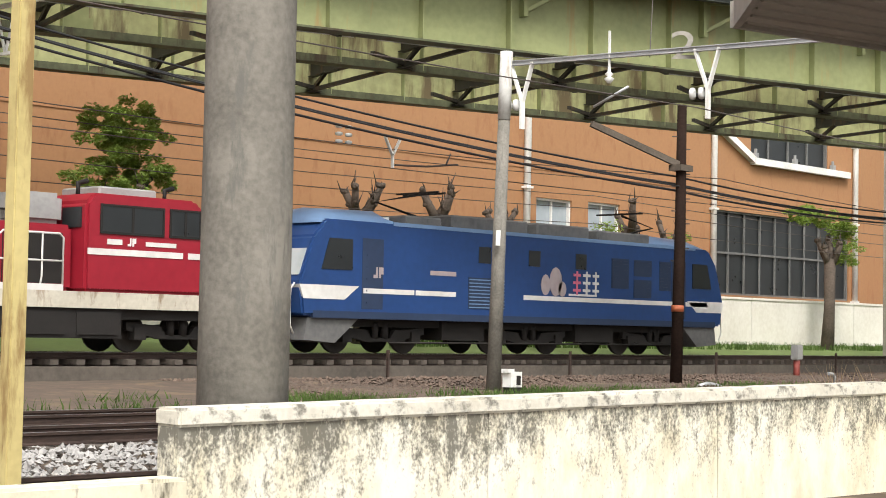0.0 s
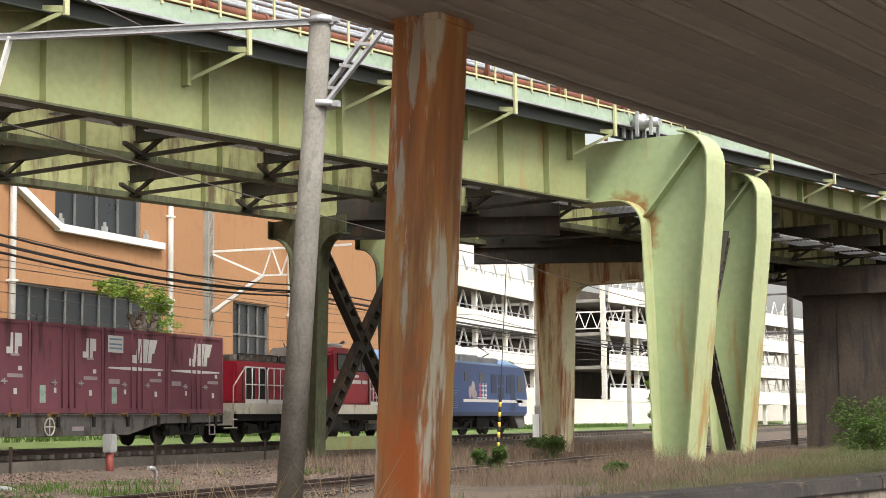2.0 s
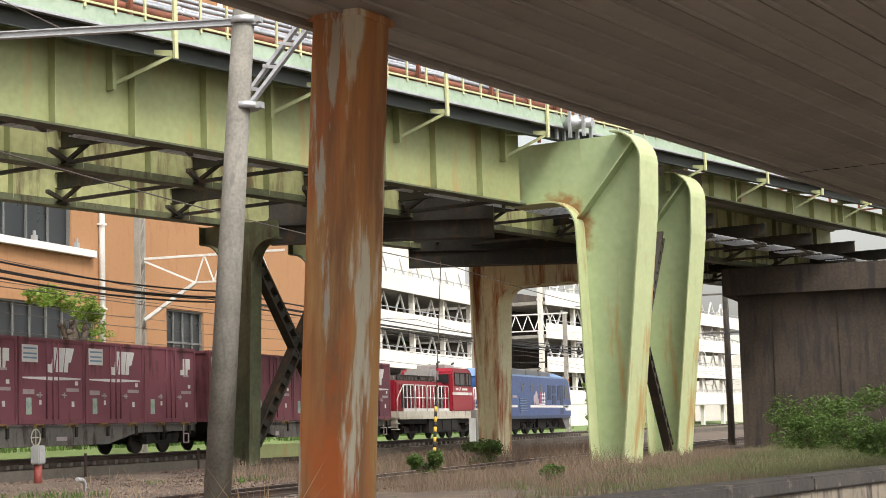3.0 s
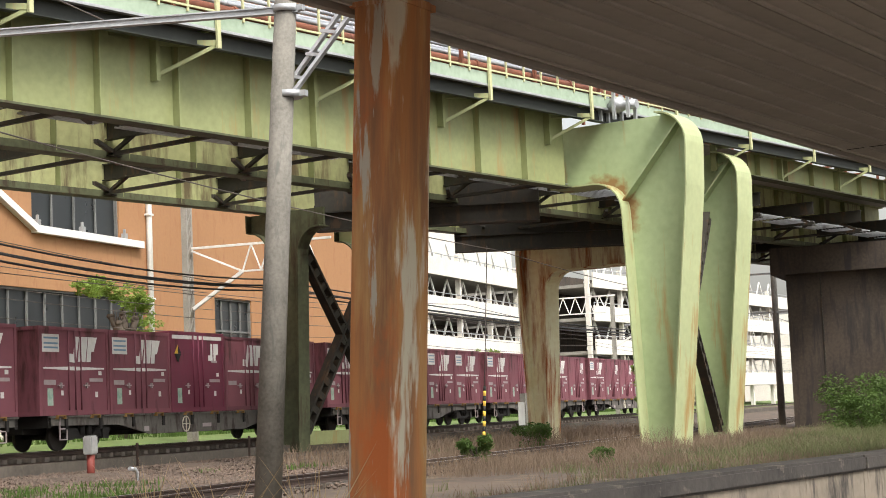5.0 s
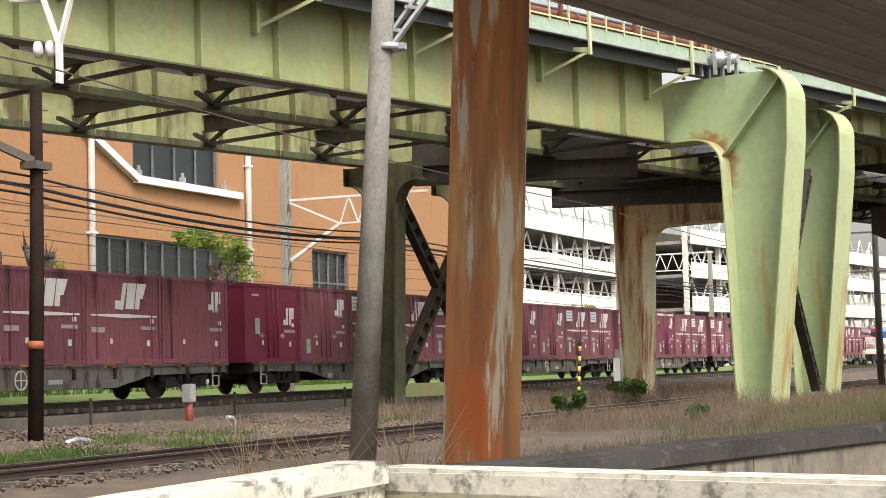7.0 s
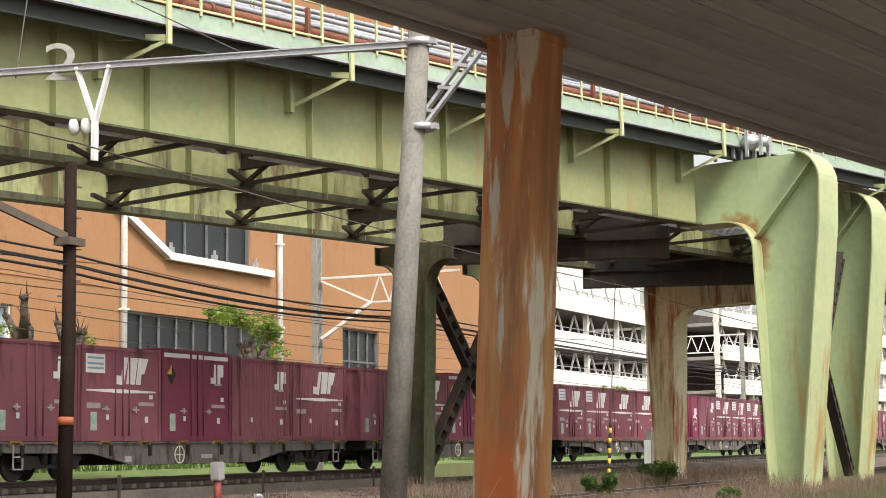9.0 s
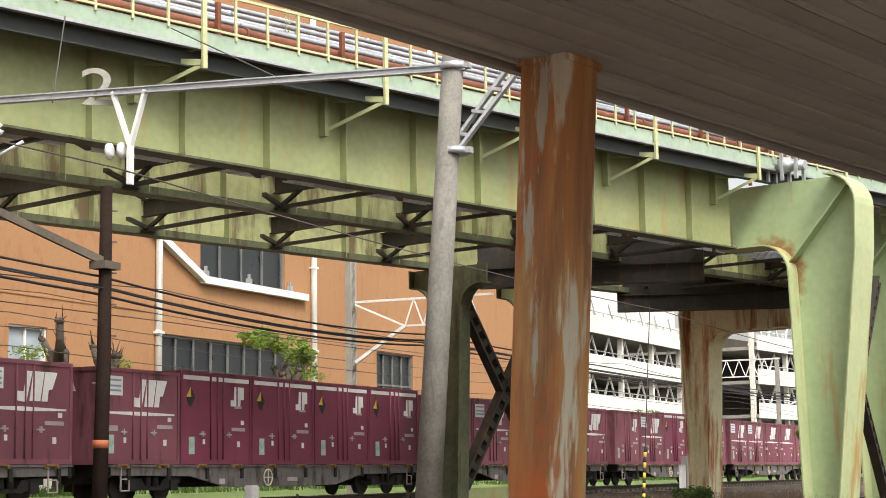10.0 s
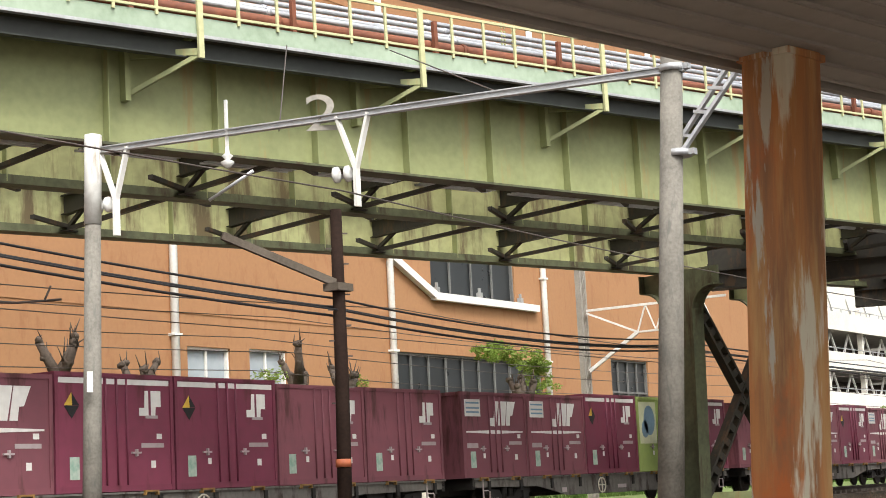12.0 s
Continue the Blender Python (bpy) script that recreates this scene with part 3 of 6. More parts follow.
    # a small grid of wall tiles' joints: long thin shadow lines at the floors
    for z in (7.35, 12.4, 16.6, 20.8):
        bm = bmn()
        box(bm, -70, 57.3, BY - 0.03, BY - 0.001, z, z + 0.06)
        part("string_course", bm, "orange_wall", b)


def _frame(x0, x1, z0, z1, w):
    bm = bmn()
    for a in ((x0, x1, z0, z0 + w), (x0, x1, z1 - w, z1), (x0, x0 + w, z0 + w, z1 - w), (x1 - w, x1, z0 + w, z1 - w)):
        box(bm, a[0], a[1], BY + 0.08, BY + 0.23, a[2], a[3])
    return bm


def white_boundary():
    w = thing("boundary_wall", "low off-white rendered boundary wall behind the grass", "wall", kind="structure")
    for i in range(30):
        bm = bmn()
        x0 = -60 + i * 9
        box(bm, x0, x0 + 8.97, 37.4, 37.6, -0.3, 2.3)
        box(bm, x0, x0 + 8.97, 37.36, 37.64, 2.3, 2.4)
        part("wall_panel", bm, "white_wall", w)


def car_park(x0, x1, y, floors, label, depth=26.0, turn=0.0):
    c = thing("car_park", label, "building", m=pose(x0, y, 0, 0, 0, turn))
    length = x1 - x0
    # box coloured dark in place of the shade inside the open decks
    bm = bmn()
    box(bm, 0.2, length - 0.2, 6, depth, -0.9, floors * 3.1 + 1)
    part("core", bm, "concrete_dark", c, "dark box that stands for the shaded interior")
    for k in range(floors):
        z = 2.6 + 3.1 * k
        bm = bmn()
        box(bm, 0, length, -0.2, depth, z - 0.3, z)
        part("deck", bm, "concrete", c)
        bm = bmn()
        box(bm, 0, length, -0.35, -0.21, z - 0.35, z + 1.05)
        part("parapet", bm, "white_wall", c, "white parapet")
        bm = bmn()
        tube(bm, [(0, -0.3, z + 1.35), (length, -0.3, z + 1.35)], 0.04, 6)
        i = 0.0
        while i < length:
            box(bm, i, i + 0.06, -0.33, -0.27, z + 1.05, z + 1.35)
            i += 2.2
        part("handrail", bm, "galvanised", c)
        i = 0.0
        while i < length - 3.9:
            for a, b in ((0.1, 2.7), (2.7, 0.1)):
                bm = bmn()
                bar(bm, (i, 0.6, z + a), (i + 2, 0.6, z + b), 0.12, 0.16)
                part("brace", bm, "white_paint", c)
                i += 2
    i = 0.0
    while i <= length:
        bm = bmn()
        box(bm, i - 0.2, i + 0.2, 0.1, 0.5, -0.9, floors * 3.1 + 1.2)
        part("column", bm, "white_wall", c)
        i += 8.0
    return c


hall()
white_boundary()
car_park(101, 150, 46, 4, "white multi-storey car park with open dark decks")
car_park(152, 215, 40, 4, "white multi-storey car park with braced open decks", turn=-8)
bm = bmn()
box(bm, 98, 240, 75, 76, 0, 34)
box(bm, 235, 236, -60, 75, 0, 12)
single("distant_block", bm, "white_wall", "pale building far behind the car park", "building")


# ---- the green bridge ----
B0 = Vector((30.4, 19.9, 0.0))
BA = -16.5
BM = pose(B0.x, B0.y, 0, 0, 0, BA)     # bridge space: x along it, y across it away from the camera side
ZB, ZT = 7.6, 10.1                      # girder's bottom and top


def girder(y, x0, x1, near, zb=ZB):
    g = thing("bridge_girder", "pale green riveted plate girder with stiffeners and rust stains", "girder", "bridge girders", m=BM)
    bm = bmn()
    box(bm, x0, x1, y - 0.02, y + 0.02, zb + 0.03, ZT - 0.03)
    part("web", bm, "green_paint" if near else "green_dim", g)
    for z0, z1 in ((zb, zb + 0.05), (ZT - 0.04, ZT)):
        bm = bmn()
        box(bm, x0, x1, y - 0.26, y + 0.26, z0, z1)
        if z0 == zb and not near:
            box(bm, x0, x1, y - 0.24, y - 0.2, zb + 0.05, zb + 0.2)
        part("flange", bm, "green_grime" if z0 == zb else "green_paint", g, "dark bottom flange, grime and shade in its colour" if z0 == zb else "")
    bm = bmn()
    box(bm, -0.012, 0.012, -0.22, 0.0, zb + 0.05, ZT - 0.05)
    if not near:
        box(bm, -0.012, 0.012, 0.0, 0.2, zb + 0.05, ZT - 0.05)
    st = part("stiffener", bm, "green_paint", g)
    x = x0 + 0.6
    st.matrix_basis = pose(x, y - 0.021, 0)
    while x < min(x1, 62) - 2.55:
        x += 2.5
        again(st, pose(x, y - 0.021, 0))
    # splice plates with rivets
    for sx in (-17.0, -8.7, 3.5, 14.0):
        if not x0 < sx < x1:
            continue
        bm = bmn()
        for xa, xb, za, zb in ((-0.42, 0.42, zb + 0.08, zb + 0.5), (-0.3, 0.3, zb + 0.5, ZT - 0.5), (-0.42, 0.42, ZT - 0.5, ZT - 0.1)):
            box(bm, sx + xa, sx + xb, y - 0.036, y - 0.021, za, zb)
        sp = part("splice_plate", bm, "green_paint", g)
        bm = bmn()
        rows_ = [(dx, z) for z in (zb + 0.13, zb + 0.22, zb + 0.31, zb + 0.4) for dx in (-0.35, -0.25, -0.15, 0.15, 0.25, 0.35)]
        rows_ += [(dx, zb + 0.6 + 0.1 * i) for i in range(14) for dx in (-0.22, -0.12, 0.12, 0.22)]
        for dx, z in rows_:
            prism(bm, [(sx + dx + 0.028 * math.cos(a), z + 0.028 * math.sin(a)) for a in (0, 1.05, 2.09, 3.14, 4.19, 5.24)], "y", y - 0.056, y - 0.036)
        part("rivets", bm, "green_dim", sp, kind="stuff")
    return g


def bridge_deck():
    d = thing("bridge_deck", "underside of the bridge, dark cross beams, bracing and grating", "bridge deck", m=BM)
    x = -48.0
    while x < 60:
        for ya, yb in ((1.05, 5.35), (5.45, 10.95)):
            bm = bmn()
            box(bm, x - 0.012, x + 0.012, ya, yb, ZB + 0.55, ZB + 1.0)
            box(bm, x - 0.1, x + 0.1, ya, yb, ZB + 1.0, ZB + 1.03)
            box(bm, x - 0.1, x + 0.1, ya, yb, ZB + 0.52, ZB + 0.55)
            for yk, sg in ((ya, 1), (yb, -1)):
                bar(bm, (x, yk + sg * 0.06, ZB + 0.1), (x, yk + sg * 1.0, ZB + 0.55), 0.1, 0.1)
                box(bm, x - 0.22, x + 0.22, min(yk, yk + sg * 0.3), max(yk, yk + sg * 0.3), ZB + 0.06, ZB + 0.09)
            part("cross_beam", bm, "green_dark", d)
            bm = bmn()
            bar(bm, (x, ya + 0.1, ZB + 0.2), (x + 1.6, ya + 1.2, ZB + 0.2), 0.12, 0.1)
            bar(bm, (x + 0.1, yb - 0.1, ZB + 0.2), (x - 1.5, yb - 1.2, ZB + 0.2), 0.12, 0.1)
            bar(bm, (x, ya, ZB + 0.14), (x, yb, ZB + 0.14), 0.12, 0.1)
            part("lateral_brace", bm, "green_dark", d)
        x += 5.0
    # plates out of view, added to shade the inner girders and the right end
    for xa, xb, ya, yb in ((-48, 30, 4.35, 5.25), (-48, 30, 9.8, 10.9), (-48, 30, 6.0, 6.6), (30, 60, 1.2, 10.9)):
        bm = bmn()
        box(bm, xa + 0.01, xb, ya, yb, ZT + 0.01, ZT + 0.06)
        part("deck_plate", bm, "fascia", d)
    # gratings at the level of the bottom flange
    bm = bmn()
    for i in range(36):
        x = -46 + i * 3.0
        for j in range(9):
            y = 1.6 + j * 0.16
            box(bm, x, x + 2.3, y, y + 0.05, ZB + 0.3, ZB + 0.34)
    part("grating", bm, "galvanised", d)


WM = BM @ pose(0, 0, 0.42, 0, -0.8, 0)   # the walkway climbs a little along the bridge


def walkway():
    w = thing("walkway", "green walkway edge with brackets along the bridge's side", "walkway", m=WM)
    bm = bmn()
    box(bm, -48, 60, -0.05, 0.0, 9.47, 9.82)
    part("edge_beam", bm, "edge_green", w)
    # the edge's bluish highlight, put in as a strip of bright metal
    bm = bmn()
    box(bm, -48, 60, -0.09, 0.06, 9.40, 9.466)
    part("gutter_edge", bm, "galvanised", w, "bright strip for the bluish highlight along the edge")
    # the walkway's shadow is put into the channel's near-black colour, with grime
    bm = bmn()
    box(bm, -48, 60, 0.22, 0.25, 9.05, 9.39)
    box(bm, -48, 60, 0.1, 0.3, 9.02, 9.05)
    part("shaded_channel", bm, "edge_dark", w, "channel under the edge, shade and grime in its dark colour")
    bm = bmn()
    box(bm, -48, 60, 0.0, 0.98, 9.5, 9.54)
    part("plate", bm, "green_dark", w)
    bm = bmn()
    prism(bm, [(0.02, 9.49), (0.95, 9.49), (0.95, 9.40), (0.02, 9.44)], "x", -0.05, 0.05)
    bar(bm, (0, -0.02, 9.06), (-1.15, 0.94, 8.3), 0.09, 0.09)
    bar(bm, (0, -0.04, 9.12), (-1.15, 0.94, 9.12), 0.09, 0.14)
    box(bm, -1.21, -1.09, 0.76, 0.98, 8.2, 9.4)
    br = part("bracket", bm, "green_paint", w)
    r = thing("railing", "pale yellow steel railing on the bridge's walkway", "railing", m=WM)
    bm = bmn()
    box(bm, -0.06, 0.06, -0.16, -0.092, 8.98, 10.74)
    post = part("post", bm, "rail_yellow", r)
    bm = bmn()
    box(bm, -0.03, 0.03, -0.1, -0.054, 9.75, 10.68)
    bal = part("baluster", bm, "rail_yellow", r)
    n = 0
    for i in range(19):
        x = -45.6 + 5.7 * i
        if i == 0:
            br.matrix_basis, post.matrix_basis = pose(x, 0, 0), pose(x, 0, 0)
        else:
            again(br, pose(x, 0, 0))
            again(post, pose(x, 0, 0))
        for j in range(1, 6):
            m = pose(x + j * 5.7 / 6, 0, 0)
            if n == 0:
                bal.matrix_basis = m
            else:
                again(bal, m)
            n += 1
    for z, h in ((10.68, 0.06), (9.86, 0.05)):
        bm = bmn()
        box(bm, -48, 60, -0.104, -0.05, z, z + h)
        part("rail", bm, "rail_yellow", r)
    # pipes behind the railing
    for y, z, rad, mat in ((0.55, 9.88, 0.11, "pipe_rust"), (0.62, 10.18, 0.13, "pipe_rust"), (0.9, 10.48, 0.07, "pipe_silver"), (1.05, 10.6, 0.07, "pipe_silver"), (1.2, 10.8, 0.06, "pipe_silver"),
                           (1.5, 10.2, 0.16, "pipe_rust"), (2.2, 10.95, 0.1, "pipe_silver"), (2.6, 10.5, 0.14, "pipe_silver"), (3.2, 11.2, 0.08, "pipe_silver"), (1.8, 11.15, 0.06, "pipe_silver")):
        bm = bmn()
        pts = [(-48, y, z), (60, y, z)]
        tube(bm, pts, rad, 10)
        for i in range(20):
            x = -45 + 5.2 * i
            tube(bm, [(x, y, z), (x + 0.12, y, z)], rad * 1.25, 10)
        tagged(part("pipe", bm, mat), "rusty brown service pipe along the bridge" if mat == "pipe_rust" else "silver lagged service pipe along the bridge", "pipe", "bridge pipes").matrix_world = WM
    rack = thing("pipe_rack", "rusty steel rack that carries the pipes", "rack", m=WM)
    for i in range(28):
        x = -46 + 3.9 * i
        bm = bmn()
        box(bm, x, x + 0.1, 0.35, 0.45, 9.55, 10.7)
        box(bm, x, x + 0.1, 3.4, 3.5, 9.81, 11.4)
        box(bm, x, x + 0.1, 0.45, 3.4, 9.6 + 0.06, 9.74)
        part("rack_frame", bm, "pipe_rust", rack)


girder(1.0, -48, 22.6, True)
girder(1.0, 36.0, 60, True, 9.15)
girder(5.4, -48, 60, False)
girder(11.0, -48, 60, False)
bridge_deck()
walkway()


def arc(cx, cz, r, a0, a1, n=8):
    return [(cx + r * math.cos(radians(a0 + (a1 - a0) * i / n)), cz + r * math.sin(radians(a0 + (a1 - a0) * i / n))) for i in range(n + 1)]


def strip(bm, pts, w, t):
    """A bent flange of width w along a side outline."""
    prev = None
    for i, p in enumerate(pts):
        q0, q1 = Vector(pts[max(i - 1, 0)]), Vector(pts[min(i + 1, len(pts) - 1)])
        d = (q1 - q0).normalized()
        nrm = Vector((-d.y, d.x)) * t
        row = [bm.verts.new((p[0] + nrm.x * s, y, p[1] + nrm.y * s)) for s in (1, 0.02) for y in (-w / 2, w / 2)]
        if prev:
            for a, b in ((0, 1), (1, 3), (3, 2), (2, 0)):
                bm.faces.new((prev[a], prev[b], row[b], row[a]))
        else:
            bm.faces.new((row[0], row[1], row[3], row[2]))
        prev = row
    bm.faces.new((prev[0], prev[2], prev[3], prev[1]))


def portal_leg(m, outer, inner, web, rim, label, rib=None, depth=1.0, foot_w=0.8):
    """A steel leg between two flanges; the outlines run in (x, z): outer up from the foot, inner back down to it."""
    leg = thing("bridge_pier", label, "pier", "bridge piers", m=m)
    bm = bmn()
    prism(bm, outer + inner, "y", -0.05, 0.05)
    part("web", bm, web, leg)
    for pts, nm in ((outer, "outer_flange"), (inner[1:], "inner_flange")):
        bm = bmn()
        strip(bm, pts, depth, 0.05)
        part(nm, bm, rim, leg, "weathered flange")
    if rib:
        bm = bmn()
        (xa, za), (xb, zb) = rib
        for y in (-0.22, 0.22):
            bar(bm, (xa, y, za), (xb, y, zb), 0.42, 0.05)
        part("knee_rib", bm, web, leg)
    bm = bmn()
    x0, z0 = outer[0]
    box(bm, x0 - 0.2, inner[-1][0] + 0.2, -foot_w, foot_w, z0 - 0.6, z0)
    part("footing", bm, "concrete", leg, "concrete footing")
    return leg


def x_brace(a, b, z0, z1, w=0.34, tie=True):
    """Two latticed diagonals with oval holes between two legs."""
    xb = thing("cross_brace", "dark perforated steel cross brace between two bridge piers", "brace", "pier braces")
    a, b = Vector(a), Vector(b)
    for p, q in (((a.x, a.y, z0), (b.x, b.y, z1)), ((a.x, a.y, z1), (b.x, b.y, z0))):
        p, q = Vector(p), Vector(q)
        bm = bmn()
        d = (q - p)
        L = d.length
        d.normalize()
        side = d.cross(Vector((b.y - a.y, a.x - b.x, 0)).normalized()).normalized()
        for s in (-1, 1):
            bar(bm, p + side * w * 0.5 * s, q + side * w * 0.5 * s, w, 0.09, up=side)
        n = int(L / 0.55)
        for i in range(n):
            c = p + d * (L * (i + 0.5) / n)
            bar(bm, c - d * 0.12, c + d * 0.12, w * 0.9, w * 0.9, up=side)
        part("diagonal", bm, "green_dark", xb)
    if tie:
        bm = bmn()
        bar(bm, (a.x, a.y, z0 - 0.25), (b.x, b.y, z0 - 0.25), 0.3, 0.45)
        part("tie_beam", bm, "green_paint", xb)


ARM, KNEE_ARM = 73.5, 76.0       # the piers' arms run square across the bridge
KNEE_O = [(1.0, -0.85), (0.05, 7.4), (0.0, 8.7)] + arc(1.0, 8.75, 1.0, 180, 90)
KNEE_I = [(4.9, 9.75), (4.9, 7.75)] + arc(3.3, 6.75, 1.0, 90, 180) + [(2.05, -0.85)]
for x_, y_, web_ in ((52.6, 10.25, "knee_web"), (62.3, 10.35, "knee_web")):
    portal_leg(pose(x_, y_, 0, 0, 0, KNEE_ARM), KNEE_O, KNEE_I, web_, "green_cream", "pale green welded steel pier with a curved knee", ((2.45, 7.05), (0.35, 9.4)), 1.3)
FAR_O = [(-0.38, -0.85), (-0.62, 6.0)] + arc(-1.52, 6.1, 0.9, 0, 90)[1:] + [(-1.6, 7.0), (-1.6, 7.6)]
FAR_I = [(1.65, 7.6), (1.65, 7.0), (1.52, 7.0)] + arc(1.52, 6.1, 0.9, 90, 180)[1:] + [(0.38, -0.85)]
# the first leg stands in shade, which its darker web colour carries
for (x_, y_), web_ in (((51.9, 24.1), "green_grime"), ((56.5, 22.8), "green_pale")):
    portal_leg(pose(x_, y_, 0, 0, 0, ARM + 180), FAR_O, FAR_I, web_, "green_grime", "green steel pier with curved brackets, grime and shade in its colour", depth=0.55)
RUST_O = [(-0.3, -0.85), (-0.62, 6.75)] + arc(-0.12, 6.95, 0.5, 180, 90)
RUST_I = [(9.5, 7.45), (9.5, 6.2), (1.9, 6.2)] + arc(1.5, 5.4, 0.8, 90, 180)[1:] + [(0.45, -0.85)]
portal_leg(pose(67.15, 19.95, 0, 0, 0, ARM + 180), RUST_O, RUST_I, "rust_frame", "rust_frame", "rust-streaked cream steel frame pier")
x_brace((52.0, 23.8), (56.4, 22.5), 0.2, 6.7)
x_brace((53.5, 11.7), (62.0, 11.75), -0.4, 7.4, 0.32, False)
vf = thing("valve_frame", "small galvanised frame and valve on the pier's arm", "valve", m=pose(52.6, 10.25, 0, 0, 0, KNEE_ARM) @ pose(2.6, 0, 9.8))
for xa in (-0.5, 0.0, 0.5):
    bm = bmn()
    box(bm, xa - 0.05, xa + 0.05, -0.3, -0.2, 0, 0.95)
    box(bm, xa - 0.05, xa + 0.05, 0.2, 0.3, 0, 0.95)
    bar(bm, (xa, -0.25, 0.9), (xa, 0.25, 0.3), 0.05, 0.05)
    part("post", bm, "galvanised", vf)
bm = bmn()
tube(bm, [(-0.7, 0, 0.45), (-0.2, 0, 0.45), (-0.15, 0, 0.5), (0.15, 0, 0.5), (0.2, 0, 0.45), (0.7, 0, 0.45)], [0.16, 0.16, 0.26, 0.26, 0.16, 0.16], 12)
part("valve", bm, "galvanised", vf)
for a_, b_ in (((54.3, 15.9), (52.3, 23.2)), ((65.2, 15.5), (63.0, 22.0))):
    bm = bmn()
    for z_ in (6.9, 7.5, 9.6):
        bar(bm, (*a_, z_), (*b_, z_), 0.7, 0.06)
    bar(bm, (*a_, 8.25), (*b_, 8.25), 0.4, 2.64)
    single("portal_beam", bm, "green_dark", "dark cross beam between the bridge piers", "beam", "portal beams")
# sun still falls here, so the deck's shade is in the colour
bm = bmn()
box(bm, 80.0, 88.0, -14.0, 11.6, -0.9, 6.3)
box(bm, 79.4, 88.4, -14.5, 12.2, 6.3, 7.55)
ab = single("abutment", bm, "concrete_dark", "stained concrete bridge abutment, the deck's shade in its dark colour", "abutment")
for i in range(9):
    bm = bmn()
    box(bm, 79.97, 79.995, -14 + i * 3.0, -14 + i * 3.0 + 0.05, -0.5, 6.3)
    part("joint", bm, "green_dark", ab)


# ---- near wall, canopy, rusty column, round concrete pillar ----
KINK = (7.0, 3.5)
PILLAR = (-0.24, 4.38)
POST = (-0.7, 6.58)


def wall_run(name, pts, thick, z0, z1, mat, cap_mat, label, fall=0.0):
    w = thing(name, label, "wall", kind="structure")
    for (ax, ay), (bx, by) in zip(pts, pts[1:]):
        L = math.hypot(bx - ax, by - ay)
        ang = math.degrees(math.atan2(by - ay, bx - ax))
        n = max(1, round(L / 3.2))
        for i in range(n):
            bm = bmn()
            box(bm, L * i / n + 0.006, L * (i + 1) / n - 0.006, -thick, 0, z0, z1 - 0.12)
            p = part("wall_panel", bm, mat, w)
            p.matrix_basis = pose(ax, ay, fall, 0, math.degrees(math.asin(fall / L)), ang)
        bm = bmn()
        vs = box(bm, 0, L, -thick - 0.03, 0.03, z1 - 0.12, z1)
        bmesh.ops.bevel(bm, geom=list(bm.edges), offset=0.018, segments=2, affect="EDGES")
        p = part("coping", bm, cap_mat, w, "bleached worn coping" if cap_mat != "cap_black" else "black weathered coping")
        p.matrix_basis = pose(ax, ay, fall, 0, math.degrees(math.asin(fall / L)), ang)
    return w


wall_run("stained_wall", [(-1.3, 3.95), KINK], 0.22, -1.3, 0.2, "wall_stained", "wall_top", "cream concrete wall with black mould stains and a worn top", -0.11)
wall_run("corner_wall", [(5.3, -1.6), (7.06, 3.40)], 0.22, -1.3, 0.165, "wall_plain", "wall_top", "plain cream concrete wall that turns from a corner")
wall_run("platform_wall", [(7.1, 3.52), (13.6, 1.75), (60.0, -11.0)], 0.3, -1.3, 0.13, "wall_dark", "cap_black", "dark weathered platform wall with a blackened coping")
bm = bmn()
box(bm, -6.0, -1.35, 3.55, 3.8, -1.3, -0.33)
bmesh.ops.bevel(bm, geom=list(bm.edges), offset=0.02, segments=2, affect="EDGES")
single("low_wall", bm, "wall_plain", "low cream concrete wall end", "wall", kind="structure")

bm = bmn()
lathe(bm, [(0.325, -1.3), (0.32, 1.0), (0.315, 6.0), (0.30, 9.0)], 28, 0, PILLAR)
single("concrete_pillar", bm, "concrete_pole", "thick round grey concrete pole behind the stained wall", "pole", smooth=False)
bm = bmn()
box(bm, POST[0] - 0.07, POST[0] + 0.07, POST[1] - 0.07, POST[1] + 0.07, -1.3, 4.5)
bmesh.ops.bevel(bm, geom=list(bm.edges), offset=0.01, segments=2, affect="EDGES")
single("yellow_post", bm, "yellow_post", "weathered yellow painted steel post", "post")

# rusty box column
ROOF = pose(0, 0, 0.6) @ Matrix.Scale(2.0, 4) @ pose(0, 0, -0.6)      # the canopy and its column, in true size
RC = (7.93, 3.05)
bm = bmn()
W_ = 0.15
outline = []
for cx_, cy_, a0_ in ((W_ - 0.04, W_ - 0.04, 0), (-W_ + 0.04, W_ - 0.04, 90), (-W_ + 0.04, -W_ + 0.04, 180), (W_ - 0.04, -W_ + 0.04, 270)):
    outline += [(cx_ + 0.04 * math.cos(radians(a0_ + i * 30)), cy_ + 0.04 * math.sin(radians(a0_ + i * 30))) for i in range(4)]
prism(bm, outline, "z", -0.15, 2.7)
col = single("rusty_column", bm, "rust_column", "rusted steel canopy column with pale streaks", "column")
col.matrix_world = ROOF @ leaning(RC[0], RC[1], 2.6, 3.0) @ pose(RC[0], RC[1], 0, 0, 0, -13.6)
bm = bmn()
box(bm, -0.158, 0.158, -0.158, 0.158, 2.655, 2.69)
part("head_plate", bm, "rust_column", col)
bm = bmn()
box(bm, -0.19, 0.19, -0.19, 0.19, -0.125, -0.11)
part("base_plate", bm, "rust_column", col)


